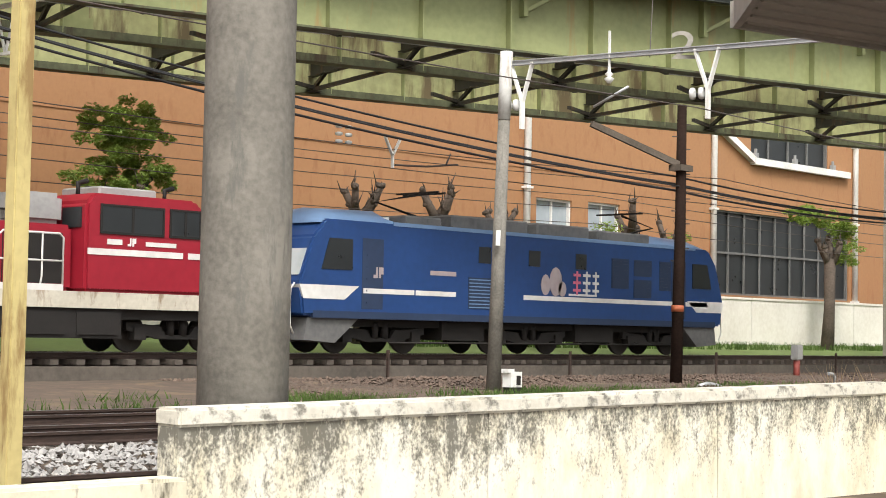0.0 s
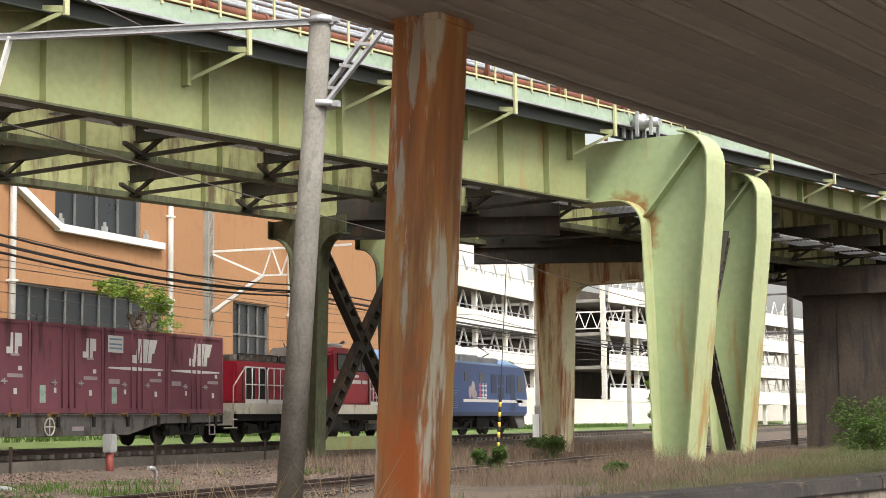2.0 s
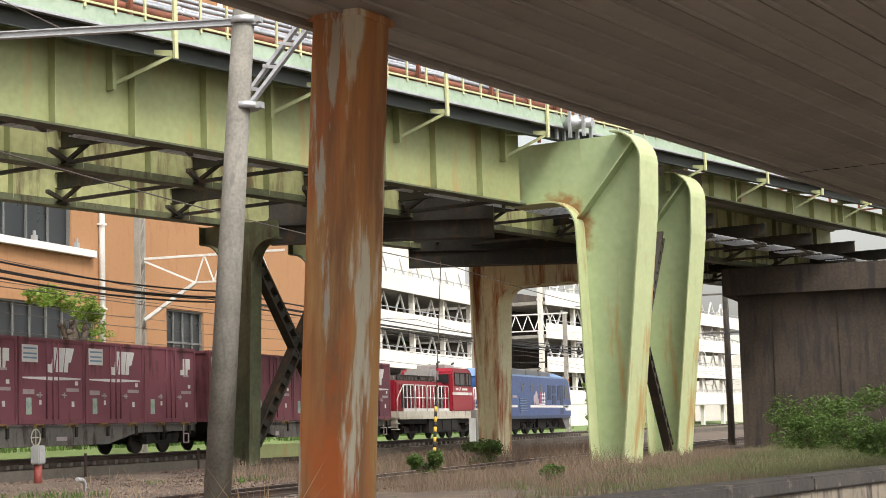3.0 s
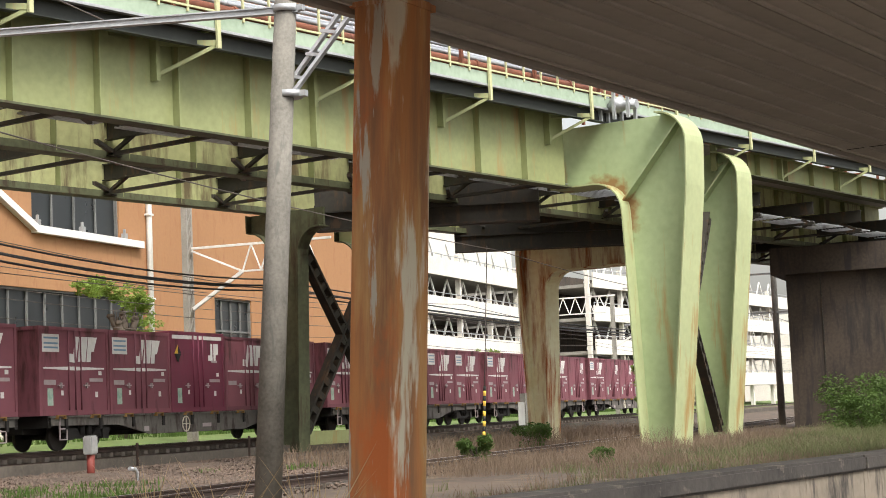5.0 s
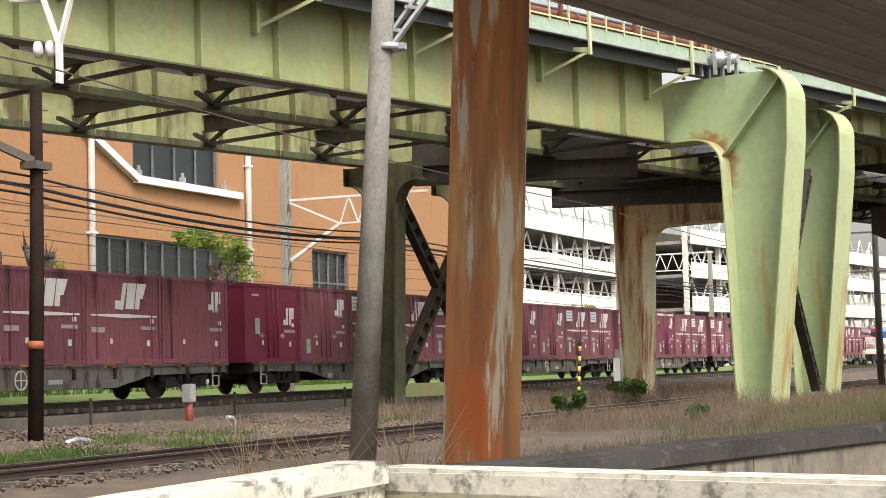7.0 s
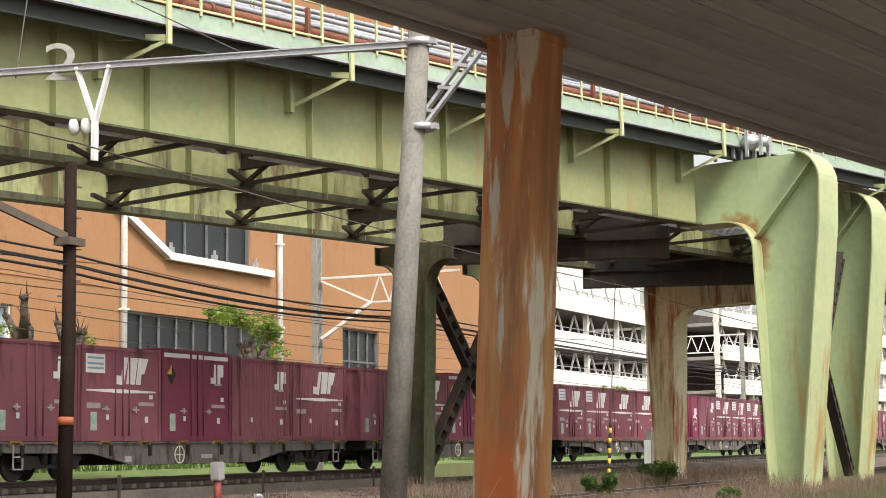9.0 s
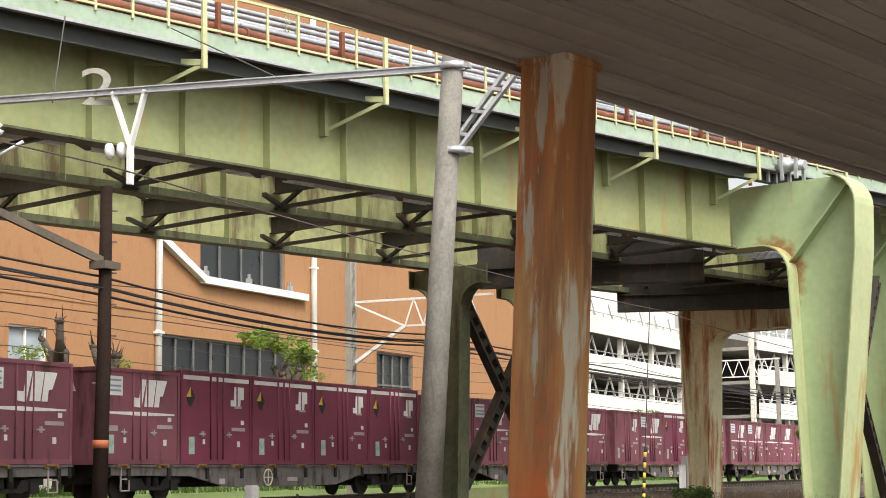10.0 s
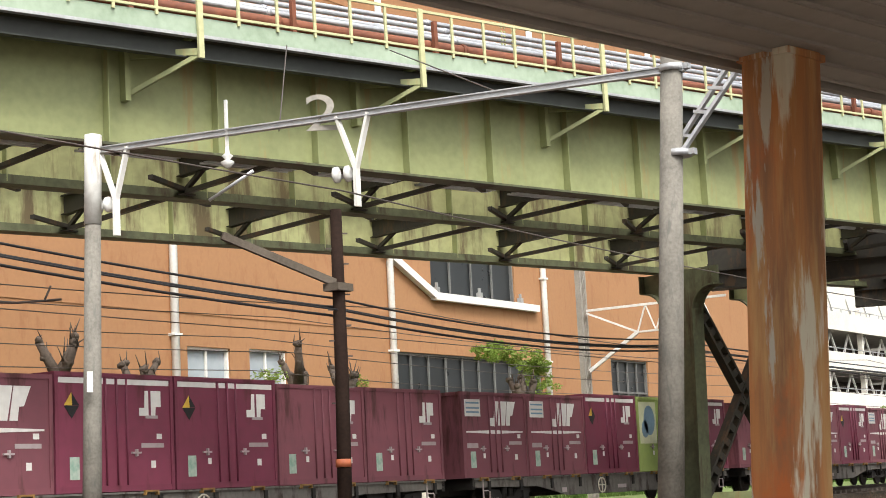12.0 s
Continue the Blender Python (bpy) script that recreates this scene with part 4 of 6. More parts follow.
def canopy():
    """Platform canopy; its edge runs away to the right and its end is cut at a slant."""
    m = ROOF @ pose(5.5, 3.86, 0, 0, 0, -13.6)
    c = thing("canopy", "platform canopy with a grey-brown slatted metal underside", "canopy", m=m)
    n, pitch, skew, far = 20, 0.2, 0.72, 42.0

    def sheet(bm, y0, y1, z0, z1, out=0.0):
        x0, x1 = skew * y0 - out, skew * y1 - out
        v = [bm.verts.new(q) for z in (z0, z1) for q in ((x0, y0, z), (far, y0, z), (far, y1, z), (x1, y1, z))]
        for f in ((0, 1, 2, 3), (7, 6, 5, 4), (0, 4, 5, 1), (1, 5, 6, 2), (2, 6, 7, 3), (3, 7, 4, 0)):
            bm.faces.new([v[k] for k in f])

    bm = bmn()
    sheet(bm, -pitch + 0.034, 0, 2.69, 2.72)
    box(bm, 0.03, far, -0.02, 0, 2.675, 2.69)
    slat = part("slat", bm, "roof_slat", c)
    slat.matrix_basis = pose(-0.06 * skew, -0.06, 0)
    for i in range(1, n):
        y = -0.06 - i * pitch
        again(slat, pose(skew * y, y, random.uniform(-0.002, 0.002)))
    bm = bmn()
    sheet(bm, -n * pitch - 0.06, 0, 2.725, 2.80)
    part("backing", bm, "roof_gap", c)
    bm = bmn()
    box(bm, -0.05, far, 0.0, 0.05, 2.66, 2.84)
    part("fascia", bm, "roof_slat", c)
    bm = bmn()
    w = n * pitch + 0.06
    bar(bm, (-0.03, 0.0, 2.75), (-skew * w - 0.03, -w, 2.75), 0.05, 0.18)
    part("fascia", bm, "fascia", c, "pale grey end fascia")
    bm = bmn()
    sheet(bm, -n * pitch - 0.06, 0.05, 2.84, 2.88, 0.05)
    part("roof_sheet", bm, "fascia", c)
    for x in (9.5, 16.0, 23.0):
        bm = bmn()
        box(bm, x, x + 0.012, -6.0, -0.02, 2.686, 2.6895)
        part("sheet_joint", bm, "roof_gap", c)


canopy()


# ---- poles and wires ----
def catenary_pole(name, x, y, top, r0, r1, label, white_top=False):
    p = thing(name, label, "pole", "line poles", m=pose(x, y, 0))
    bm = bmn()
    lathe(bm, [(r0, -1.1), (r1, top - (1.55 if white_top else 0))], 18)
    part("shaft", bm, "concrete_pole", p)
    if white_top:
        bm = bmn()
        lathe(bm, [(r1 + 0.012, top - 1.55), (r1 + 0.012, top)], 18)
        part("sleeve", bm, "white_sleeve", p, "white painted sleeve")
        bm = bmn()
        box(bm, -0.02, 0.02, -r1 - 0.06, -r1 - 0.02, 0, 0.34)
        q = part("number_plate", bm, "white_paint", p, "white number plate")
        q.matrix_basis = pose(-0.12, -0.06, 2.55, 0, 0, -45) @ Matrix.Diagonal((2.4, 1, 1, 1))
    return p


wp = catenary_pole("catenary_pole", 20.6, 20.3, 6.95, 0.17, 0.135, "slender concrete line pole with a white sleeve on top", True)
wp.matrix_world = leaning(20.6, 20.3, 6.9, 1.3) @ wp.matrix_world
gp = catenary_pole("catenary_pole", 22.75, 10.45, 6.95, 0.205, 0.165, "grey concrete line pole with steel brackets")
gp.matrix_world = leaning(22.75, 10.45, 6.9, 4.0) @ gp.matrix_world


def insulator(bm, c, d, n=2, r=0.13):
    c, d = Vector(c), Vector(d).normalized()
    for i in range(n):
        p = c + d * (i * 0.2)
        tube(bm, [p - d * 0.05, p - d * 0.03, p + d * 0.03, p + d * 0.05], [r * 0.5, r, r, r * 0.4], 14)


def portal_arm():
    a = thing("catenary_beam", "galvanised steel beam across the near track with hangers and insulators", "beam")
    p0, p1 = Vector((20.62, 20.4, 6.68)), Vector((22.75, 10.25, 6.7))
    bm = bmn()
    for z in (-0.045, 0.045):
        bar(bm, p0 + Vector((0, 0, z)), p1 + Vector((0, 0, z)), 0.12, 0.02)
    bar(bm, p0, p1, 0.02, 0.07)
    part("channel", bm, "galvanised", a)
    for f, L in ((0.045, 1.35), (0.475, 1.5)):
        c = p0.lerp(p1, f)
        d = (p1 - p0).normalized()
        low = c + Vector((0, 0, -0.9)) + d * 0.03
        bm = bmn()
        bar(bm, c - d * 0.28, low, 0.05, 0.1, up=(1, 0, 0))
        bar(bm, c + d * 0.28, low, 0.05, 0.1, up=(1, 0, 0))
        bar(bm, low + Vector((0, 0, 0.1)), low + Vector((0, 0, -0.6)), 0.06, 0.12, up=(1, 0, 0))
        h = part("hanger", bm, "white_paint", a, "white V-shaped hanger")
        bm = bmn()
        insulator(bm, low + Vector((0, 0, -0.05)) - d * 0.15, -d)
        part("insulator", bm, "ceramic", h, "white porcelain discs")
    c = p0.lerp(p1, 0.255)
    bm = bmn()
    bar(bm, c + Vector((0, 0, -0.3)), c + Vector((0, 0, 0.55)), 0.045, 0.045)
    tube(bm, [c + Vector((0, 0, -0.25)), c + Vector((0, 0, -0.35)), c + Vector((0, 0, -0.4)), c + Vector((0, 0, -0.46)), c + Vector((0, 0, -0.5)), c + Vector((0, 0, -0.6))], [0.03, 0.04, 0.10, 0.04, 0.12, 0.04], 14)
    part("post_insulator", bm, "ceramic", a)
    bm = bmn()
    tube(bm, [p0.lerp(p1, 0.30) + Vector((0, 0, -0.7)), p0.lerp(p1, 0.22) + Vector((0, 0, -1.1))], 0.03, 8)
    part("steady_arm", bm, "galvanised", a)
    s = thing("pole_bracket", "galvanised double strut with a clamp on the concrete pole", "bracket")
    bm = bmn()
    for e in (-0.11, 0.11):
        bar(bm, (22.75 + e * 0.3, 10.55 + e, 5.35), (22.95, 9.35 + e, 6.85), 0.05, 0.1, up=(1, 0, 0))
    for i in range(4):
        q = Vector((22.78, 10.3 - i * 0.25, 5.65 + i * 0.32))
        bar(bm, q + Vector((0, -0.12, 0)), q + Vector((0, 0.12, 0.05)), 0.03, 0.05)
    part("strut", bm, "galvanised", s)
    for z in (5.42, 6.72):
        bm = bmn()
        lathe(bm, [(0.205, z - 0.05), (0.205, z + 0.05)], 16, 0, (22.75, 10.45))
        box(bm, 22.69, 22.81, 10.17, 10.73, z - 0.045, z + 0.045)
        part("clamp", bm, "galvanised", s)


portal_arm()
nd = bpy.data.curves.new("track_number", "FONT")
nd.body, nd.size, nd.extrude = "2", 0.75, 0.012
nd.materials.append(M["concrete"])
num = tagged(new("track_number", nd), "grey cut-out track number on the steel beam", "sign")
num.matrix_world = pose(21.35, 16.35, 6.5, 90, 0, -54) @ Matrix.Diagonal((1.6, 1.15, 1, 1))

bp = thing("wooden_pole", "dark creosoted wooden pole with foot pegs and an orange band", "pole", "line poles", m=pose(28.9, 21.4, 0))
bm = bmn()
tube(bm, [(-0.1, 0, -1.1), (0.02, 0, 3), (0.05, 0, 6.75)], [0.165, 0.15, 0.125], 14)
part("shaft", bm, "wood_pole", bp)
bm = bmn()
tube(bm, [(-0.055, 0, 1.25), (-0.05, 0, 1.42)], [0.168, 0.168], 14)
part("band", bm, "mark_orange", bp, "faded orange band")
for i in range(12):
    bm = bmn()
    s_ = 1 if i % 2 else -1
    bar(bm, (0.03, -0.02, 2.6 + i * 0.33), (0.03 + s_ * 0.2, -0.15 * s_, 2.6 + i * 0.33), 0.03, 0.03)
    part("foot_peg", bm, "wire", bp)
bm = bmn()
bar(bm, (0.18, -0.12, 5.05), (-2.3, 1.2, 6.1), 0.12, 0.16)
box(bm, -0.25, 0.3, -0.2, 0.2, 4.98, 5.14)
part("side_strut", bm, "wood_light", bp, "weathered pale timber strut")


def cable(name, pts, r, mat, label, sag=0.0, group="overhead wires"):
    bm = bmn()
    out = []
    for a, b in zip(pts, pts[1:]):
        a, b = Vector(a), Vector(b)
        for i in range(12):
            f = i / 12
            out.append(a.lerp(b, f) - Vector((0, 0, sag * 4 * f * (1 - f))))
    out.append(Vector(pts[-1]))
    tube(bm, out, r, 6)
    single(name, bm, mat, label, "cable", group)


# thick cables that pass the wooden pole
for dz, r_, dy in ((0.0, 0.026, 0), (-0.2, 0.036, 0.05), (-0.36, 0.03, 0.1), (-0.28, 0.02, -0.2)):
    cable("power_cable", [(-10, 24.0 + dy, 7.05 + dz), (9.0, 23.0 + dy, 6.4 + dz), (28.9, 21.55 + dy, 4.85 + dz), (51.3, 24.6 + dy, 5.3 + dz), (120, 26 + dy, 5.6 + dz)], r_, "black_cable", "thick black power cable on the wooden pole", 0.25)
for y_, z_, s_ in ((27.6, 5.05, 0.05), (27.6, 5.95, 0.45), (31.4, 5.0, 0.3), (31.8, 6.1, 0.3), (33.0, 5.6, 0.3), (33.0, 4.6, 0.3)):
    cable("contact_wire", [(-120 + 40 * i, y_, z_) for i in range(11)], 0.014 if z_ < 6.5 else 0.018, "wire", "thin overhead wire along the far track", s_)
for y_, z_ in ((15.4, 5.35),):
    cable("contact_wire", [(-60 + 27 * i, y_, z_) for i in range(9)], 0.013, "wire", "thin overhead wire along the near track", 0.15)
cable("stay_wire", [(21.4, 16.9, 6.6), (24.9, 19.4, 9.2)], 0.012, "wire", "thin slanting stay wire")
cable("stay_wire", [(22.2, 13.1, 6.7), (27.8, 19.0, 9.6)], 0.012, "wire", "thin slanting stay wire")


def lattice_mast(x, y, top, label):
    mst = thing("catenary_mast", label, "mast", "far masts", m=pose(x, y, 0))
    for dx in (-0.2, 0.2):
        bm = bmn()
        box(bm, dx - 0.05, dx + 0.05, -0.12, 0.12, -0.5, top)
        part("leg", bm, "concrete", mst)
    bm = bmn()
    z = 0.0
    while z < top - 0.7:
        bar(bm, (-0.18, -0.1, z), (0.18, -0.1, z + 0.6), 0.05, 0.03, up=(0, 1, 0))
        z += 0.6
    part("lacing", bm, "concrete", mst, kind="stuff")
    bm = bmn()
    zt = 7.5
    bar(bm, (0, -0.2, zt), (0, -6.2, zt), 0.09, 0.09)
    bar(bm, (0, -0.2, zt - 2.4), (0, -2.4, zt - 1.05), 0.1, 0.14)
    bar(bm, (0, -0.2, zt - 0.1), (0, -2.4, zt - 1.05), 0.07, 0.07)
    bar(bm, (0, -2.4, zt - 1.05), (0, -5.6, zt - 1.05), 0.07, 0.07)
    for i in range(4):
        bar(bm, (0, -2.4 - i * 0.8, zt - 1.05), (0, -2.8 - i * 0.8, zt), 0.05, 0.05)
        bar(bm, (0, -2.8 - i * 0.8, zt), (0, -3.2 - i * 0.8, zt - 1.05), 0.05, 0.05)
    part("bracket_truss", bm, "white_paint", mst, "white painted bracket truss")
    bm = bmn()
    box(bm, -0.24, 0.24, -0.14, 0.14, 3.85, 4.0)
    part("band", bm, "mark_orange", mst)
    return mst


for x_ in (12.0, 59.5, 104.0, 128.0, 160.0):
    lattice_mast(x_, 32.0, 9.2, "grey lattice line mast with white bracket trusses")
for x_, y_ in ((92.0, 14.0), (110.0, 12.5), (135.0, 24.0), (96.0, 22.0)):
    p_ = thing("line_pole", "grey concrete line pole with short cross arms", "pole", "line poles", m=pose(x_, y_, 0))
    bm = bmn()
    lathe(bm, [(0.2, -1.0), (0.15, 8.8)], 12)
    part("shaft", bm, "concrete_pole", p_)
    for z_ in (8.2, 7.3, 5.2):
        bm = bmn()
        bar(bm, (-0.1, -1.3, z_), (-0.1, 1.3, z_), 0.08, 0.1)
        part("cross_arm", bm, "galvanised", p_)

def wire_hanger(x):
    h = thing("wire_hanger", "white V-shaped hanger on the far track's overhead wire", "hanger", "wire hangers", m=pose(x, 27.6, 0))
    bm = bmn()
    bar(bm, (-0.3, 0, 5.85), (0, 0, 5.35), 0.05, 0.08, up=(0, 1, 0))
    bar(bm, (0.3, 0, 5.85), (0, 0, 5.35), 0.05, 0.08, up=(0, 1, 0))
    bar(bm, (0, 0, 5.4), (0, 0, 5.02), 0.05, 0.08, up=(0, 1, 0))
    part("yoke", bm, "white_paint", h)
    bm = bmn()
    tube(bm, [(0.1, 0, 5.1), (1.3, 0, 5.16), (2.6, 0, 5.32)], 0.03, 6)
    tube(bm, [(2.1, 0, 5.26), (2.3, 0, 5.6)], 0.025, 6)
    part("steady_arm", bm, "wire", h)
    for dx in (-2.0, -1.65):
        bm = bmn()
        insulator(bm, (dx, 0, 5.55), (0, 0, 1), 3, 0.1)
        part("insulator", bm, "ceramic", h, "white porcelain discs")
    return h


for x_ in (24.3, 6.0):
    wire_hanger(x_)

# small signals and trackside boxes
tb = thing("trackside_box", "grey trackside box on a red and grey post", "signal box", m=pose(37.2, 22.9, 0))
bm = bmn()
box(bm, -0.16, 0.16, -0.13, 0.13, -0.05, 0.42)
bmesh.ops.bevel(bm, geom=list(bm.edges), offset=0.03, segments=2, affect="EDGES")
part("case", bm, "frame_grey", tb)
bm = bmn()
lathe(bm, [(0.1, -0.75), (0.1, -0.05)], 12)
part("post", bm, "mark_red", tb, "faded red post")
ds = thing("dwarf_signal", "small white trackside signal box on a foot", "signal", m=pose(19.6, 19.1, 0))
bm = bmn()
box(bm, -0.18, 0.18, -0.12, 0.12, -0.55, -0.22)
box(bm, -0.25, -0.05, -0.1, 0.1, -0.24, -0.16)
part("case", bm, "white_paint", ds)
bm = bmn()
box(bm, -0.12, 0.12, -0.15, 0.15, -0.9, -0.55)
box(bm, 0.0, 0.12, -0.135, -0.12, -0.5, -0.3)
part("foot", bm, "under_dark", ds)
pt = thing("point_rod", "bent pale point rod beside the track", "rod", m=pose(29.6, 20.6, -0.78))
bm = bmn()
tube(bm, [(-0.9, 0, 0.1), (-0.5, 0, 0.16), (-0.1, 0.02, 0.12), (0.3, 0, 0.02)], 0.06, 8)
part("rod", bm, "galvanised", pt)
hp = thing("hooped_pipe", "grey bent pipe end beside the track", "pipe", m=pose(35.5, 20.6, -0.8))
bm = bmn()
tube(bm, [(0, 0, 0), (0, 0, 0.3), (-0.1, 0, 0.4), (-0.35, 0, 0.42)], 0.05, 8)
part("pipe", bm, "galvanised", hp)
gw = thing("striped_guy_wire", "guy wire with a yellow and black sleeve", "guy wire", m=pose(50.5, 17.0, -0.85))
gd = Vector((1.15, 0.15, 3.6))
for i in range(14):
    bm = bmn()
    a_, b_ = gd * (0.62 * i / 14), gd * (0.62 * (i + 1) / 14)
    tube(bm, [a_, b_], 0.05, 8)
    part("sleeve_band", bm, "mark_black" if i % 2 else "mark_yellow", gw, "black band" if i % 2 else "yellow band")
bm = bmn()
tube(bm, [gd * 0.6, gd * 1.9], 0.015, 6)
part("wire", bm, "wire", gw)
nb_ = thing("notice_board", "small white trackside notice board on a grey post", "sign", m=pose(56.6, 17.6, -0.85))
bm = bmn()
box(bm, -0.35, 0.35, -0.03, 0.0, 0.9, 1.7)
part("board", bm, "mark_white", nb_)
bm = bmn()
box(bm, 0.4, 0.62, -0.05, 0.15, -0.1, 2.0)
part("post", bm, "concrete", nb_)
for x_ in (27.6, 34.5, 41.4, 48.3, 20.7):
    mk = thing("fence_stake", "thin rusty stake beside the far track", "stake", "stakes", m=pose(x_, 24.0, -0.85))
    bm = bmn()
    box(bm, -0.03, 0.03, -0.03, 0.03, 0, 1.0)
    part("stake", bm, "rail_steel", mk)


# ---- trees, grass ----
def leaves(bm, rng, c, r, n, size, squash=0.75):
    for _ in range(n):
        u = Vector((rng.gauss(0, 1), rng.gauss(0, 1), rng.gauss(0, 1) * squash))
        u = u.normalized() * (r * rng.uniform(0.3, 1.0) ** 0.6)
        p = Vector(c) + Vector((u.x, u.y, u.z * squash))
        a, b = Vector((rng.gauss(0, 1), rng.gauss(0, 1), rng.gauss(0, 0.5))).normalized(), Vector((rng.gauss(0, 1), rng.gauss(0, 1), rng.gauss(0, 1))).normalized()
        s = size * rng.uniform(0.6, 1.3)
        v = [bm.verts.new(p + q) for q in (-a * s, -b * s * 0.45, a * s, b * s * 0.45)]
        bm.faces.new(v)


def tree(x, y, z, height, label, seed, pollard=True, foliage=(), leaf_n=120, trunk_r=0.27, lean=0.0):
    rng = random.Random(seed)
    t = thing("tree", label, "tree", "trees behind the train", m=pose(x, y, z))
    bm = bmn()
    h = height * (0.68 if pollard else 0.5)
    tr = trunk_r * 0.85
    tube(bm, [(0, 0, -0.1), (0.08 + lean * 0.3, 0, h * 0.5), (lean * 0.7, 0.05, h)], [tr * 1.3, tr, tr * 1.05], 10)
    limbs = rng.choice((3, 4, 5)) if pollard else 6
    for i in range(limbs):
        a = i * 2 * math.pi / limbs + rng.uniform(-0.6, 0.6)
        L = (height - h) * (rng.uniform(0.45, 0.85) if pollard else rng.uniform(0.4, 0.6))
        base_ = Vector((lean * 0.7, 0.05, h - rng.uniform(0.05, 0.5)))
        mid = base_ + Vector((math.cos(a) * L * 0.24, math.sin(a) * L * 0.24, L * rng.uniform(0.3, 0.5)))
        tip = mid + Vector((math.cos(a) * L * 0.14 + rng.uniform(-0.15, 0.15), math.sin(a) * L * 0.14, L * 0.32))
        tube(bm, [base_, mid, tip], [tr * rng.uniform(0.7, 0.9), tr * rng.uniform(0.5, 0.65), tr * rng.uniform(0.42, 0.55)], 8)
        for c_ in (mid, tip):
            for _ in range(7):
                k = c_ + Vector((rng.uniform(-0.16, 0.16), rng.uniform(-0.16, 0.16), rng.uniform(-0.05, 0.16)))
                tube(bm, [c_, c_.lerp(k, 0.5), k], [tr * 0.45, tr * 0.5, tr * 0.25], 6)
                if rng.random() < 0.5:
                    tube(bm, [k, k + Vector((rng.uniform(-0.25, 0.25), rng.uniform(-0.1, 0.1), rng.uniform(0.1, 0.5)))], [0.03, 0.008], 5)
    part("trunk", bm, "bark", t, "knobbly pruned trunk" if pollard else "")
    if foliage or not pollard:
        bm = bmn()
        for dx, dy, dz, r in foliage:
            n_cl = max(4, int(r * 20))
            for _ in range(n_cl):
                c = (dx + rng.uniform(-r, r) * 0.8, dy + rng.uniform(-r, r) * 0.8, dz + rng.uniform(-r, r) * 0.55)
                leaves(bm, rng, c, 0.27, int(leaf_n / n_cl) + 16, 0.085)
        part("crown", bm, "leaf_fresh", t)
    return t


bare = "pollarded street tree with bare knobbly limbs"
tree(35.0, 36.0, -0.2, 7.1, bare, 1)
tree(38.6, 36.2, -0.2, 6.5, bare, 2)
tree(46.2, 36.0, -0.2, 7.0, bare, 3, foliage=((-1.6, 0, 5.0, 0.5),), leaf_n=60)
tree(49.3, 36.3, -0.2, 6.5, bare, 4, foliage=((0.6, 0, 5.0, 0.3),), leaf_n=30)
tree(31.2, 36.0, -0.2, 6.8, bare, 5)
tree(60.8, 35.8, -0.2, 6.6, "pruned tree with twisted limbs and fresh green leaves", 7, True, ((-2.6, 0, 6.3, 0.55), (-1.7, 0, 6.5, 0.5), (-0.6, 0, 6.3, 0.6), (0.9, 0, 6.1, 0.7), (1.7, 0, 5.6, 0.8), (1.4, 0, 4.8, 0.8)), 620, 0.3, 0.4)
tree(21.3, 35.6, -0.2, 7.1, "leafy green tree behind the red locomotive", 8, False, ((-0.7, 0, 6.4, 1.1), (0.5, 0, 6.8, 1.1), (0.1, 0, 5.7, 1.2), (-0.9, 0, 4.9, 1.0), (0.8, 0, 5.1, 0.9)), 2000, 0.22)
tree(76.0, 36.0, -0.2, 5.6, bare, 9)
tree(112.0, 38.0, -0.3, 6.6, "rounded green shrub tree before the car park", 10, False, ((0, 0, 4.2, 1.6), (0.8, 0, 3.0, 1.5), (-0.8, 0, 2.4, 1.3)), 1600, 0.2)
tree(86.0, 19.5, -0.85, 4.6, "rounded green shrub tree beside the line", 11, False, ((0, 0, 3.0, 1.1), (0.5, 0, 2.2, 1.1), (-0.5, 0, 1.5, 1.0)), 1500, 0.12)
for i in range(8):
    tree(98.0 + i * 2.4, 37.0, -0.2, 4.8, bare, 30 + i)


def blades(name, label, count, area, h0, h1, w, mat, seed, z=-0.86, bend=0.35, bare_at=-0.18):
    """Grass: each blade two quads, bent over."""
    rng = random.Random(seed)
    verts, faces = [], []
    for _ in range(count):
        (x0, x1), (y0, y1) = area
        x, y = rng.uniform(x0, x1), rng.uniform(y0, y1)
        if noise.noise(Vector((x * 0.35, y * 0.35, seed))) < bare_at:
            continue
        h, a = rng.uniform(h0, h1), rng.uniform(0, 6.28)
        dx, dy = math.cos(a), math.sin(a)
        lx, ly = rng.gauss(0, bend) * h, rng.gauss(0, bend) * h
        k = len(verts)
        ww = w * rng.uniform(0.6, 1.3)
        verts += [(x - dx * ww, y - dy * ww, z), (x + dx * ww, y + dy * ww, z), (x + lx * 0.35 + dx * ww * 0.8, y + ly * 0.35 + dy * ww * 0.8, z + h * 0.6), (x + lx * 0.35 - dx * ww * 0.8, y + ly * 0.35 - dy * ww * 0.8, z + h * 0.6), (x + lx, y + ly, z + h)]
        faces += [(k, k + 1, k + 2, k + 3), (k + 3, k + 2, k + 4)]
    me = bpy.data.meshes.new(name)
    me.from_pydata(verts, [], faces)
    me.materials.append(M[mat])
    return tagged(new(name, me), label, "grass", kind="stuff")


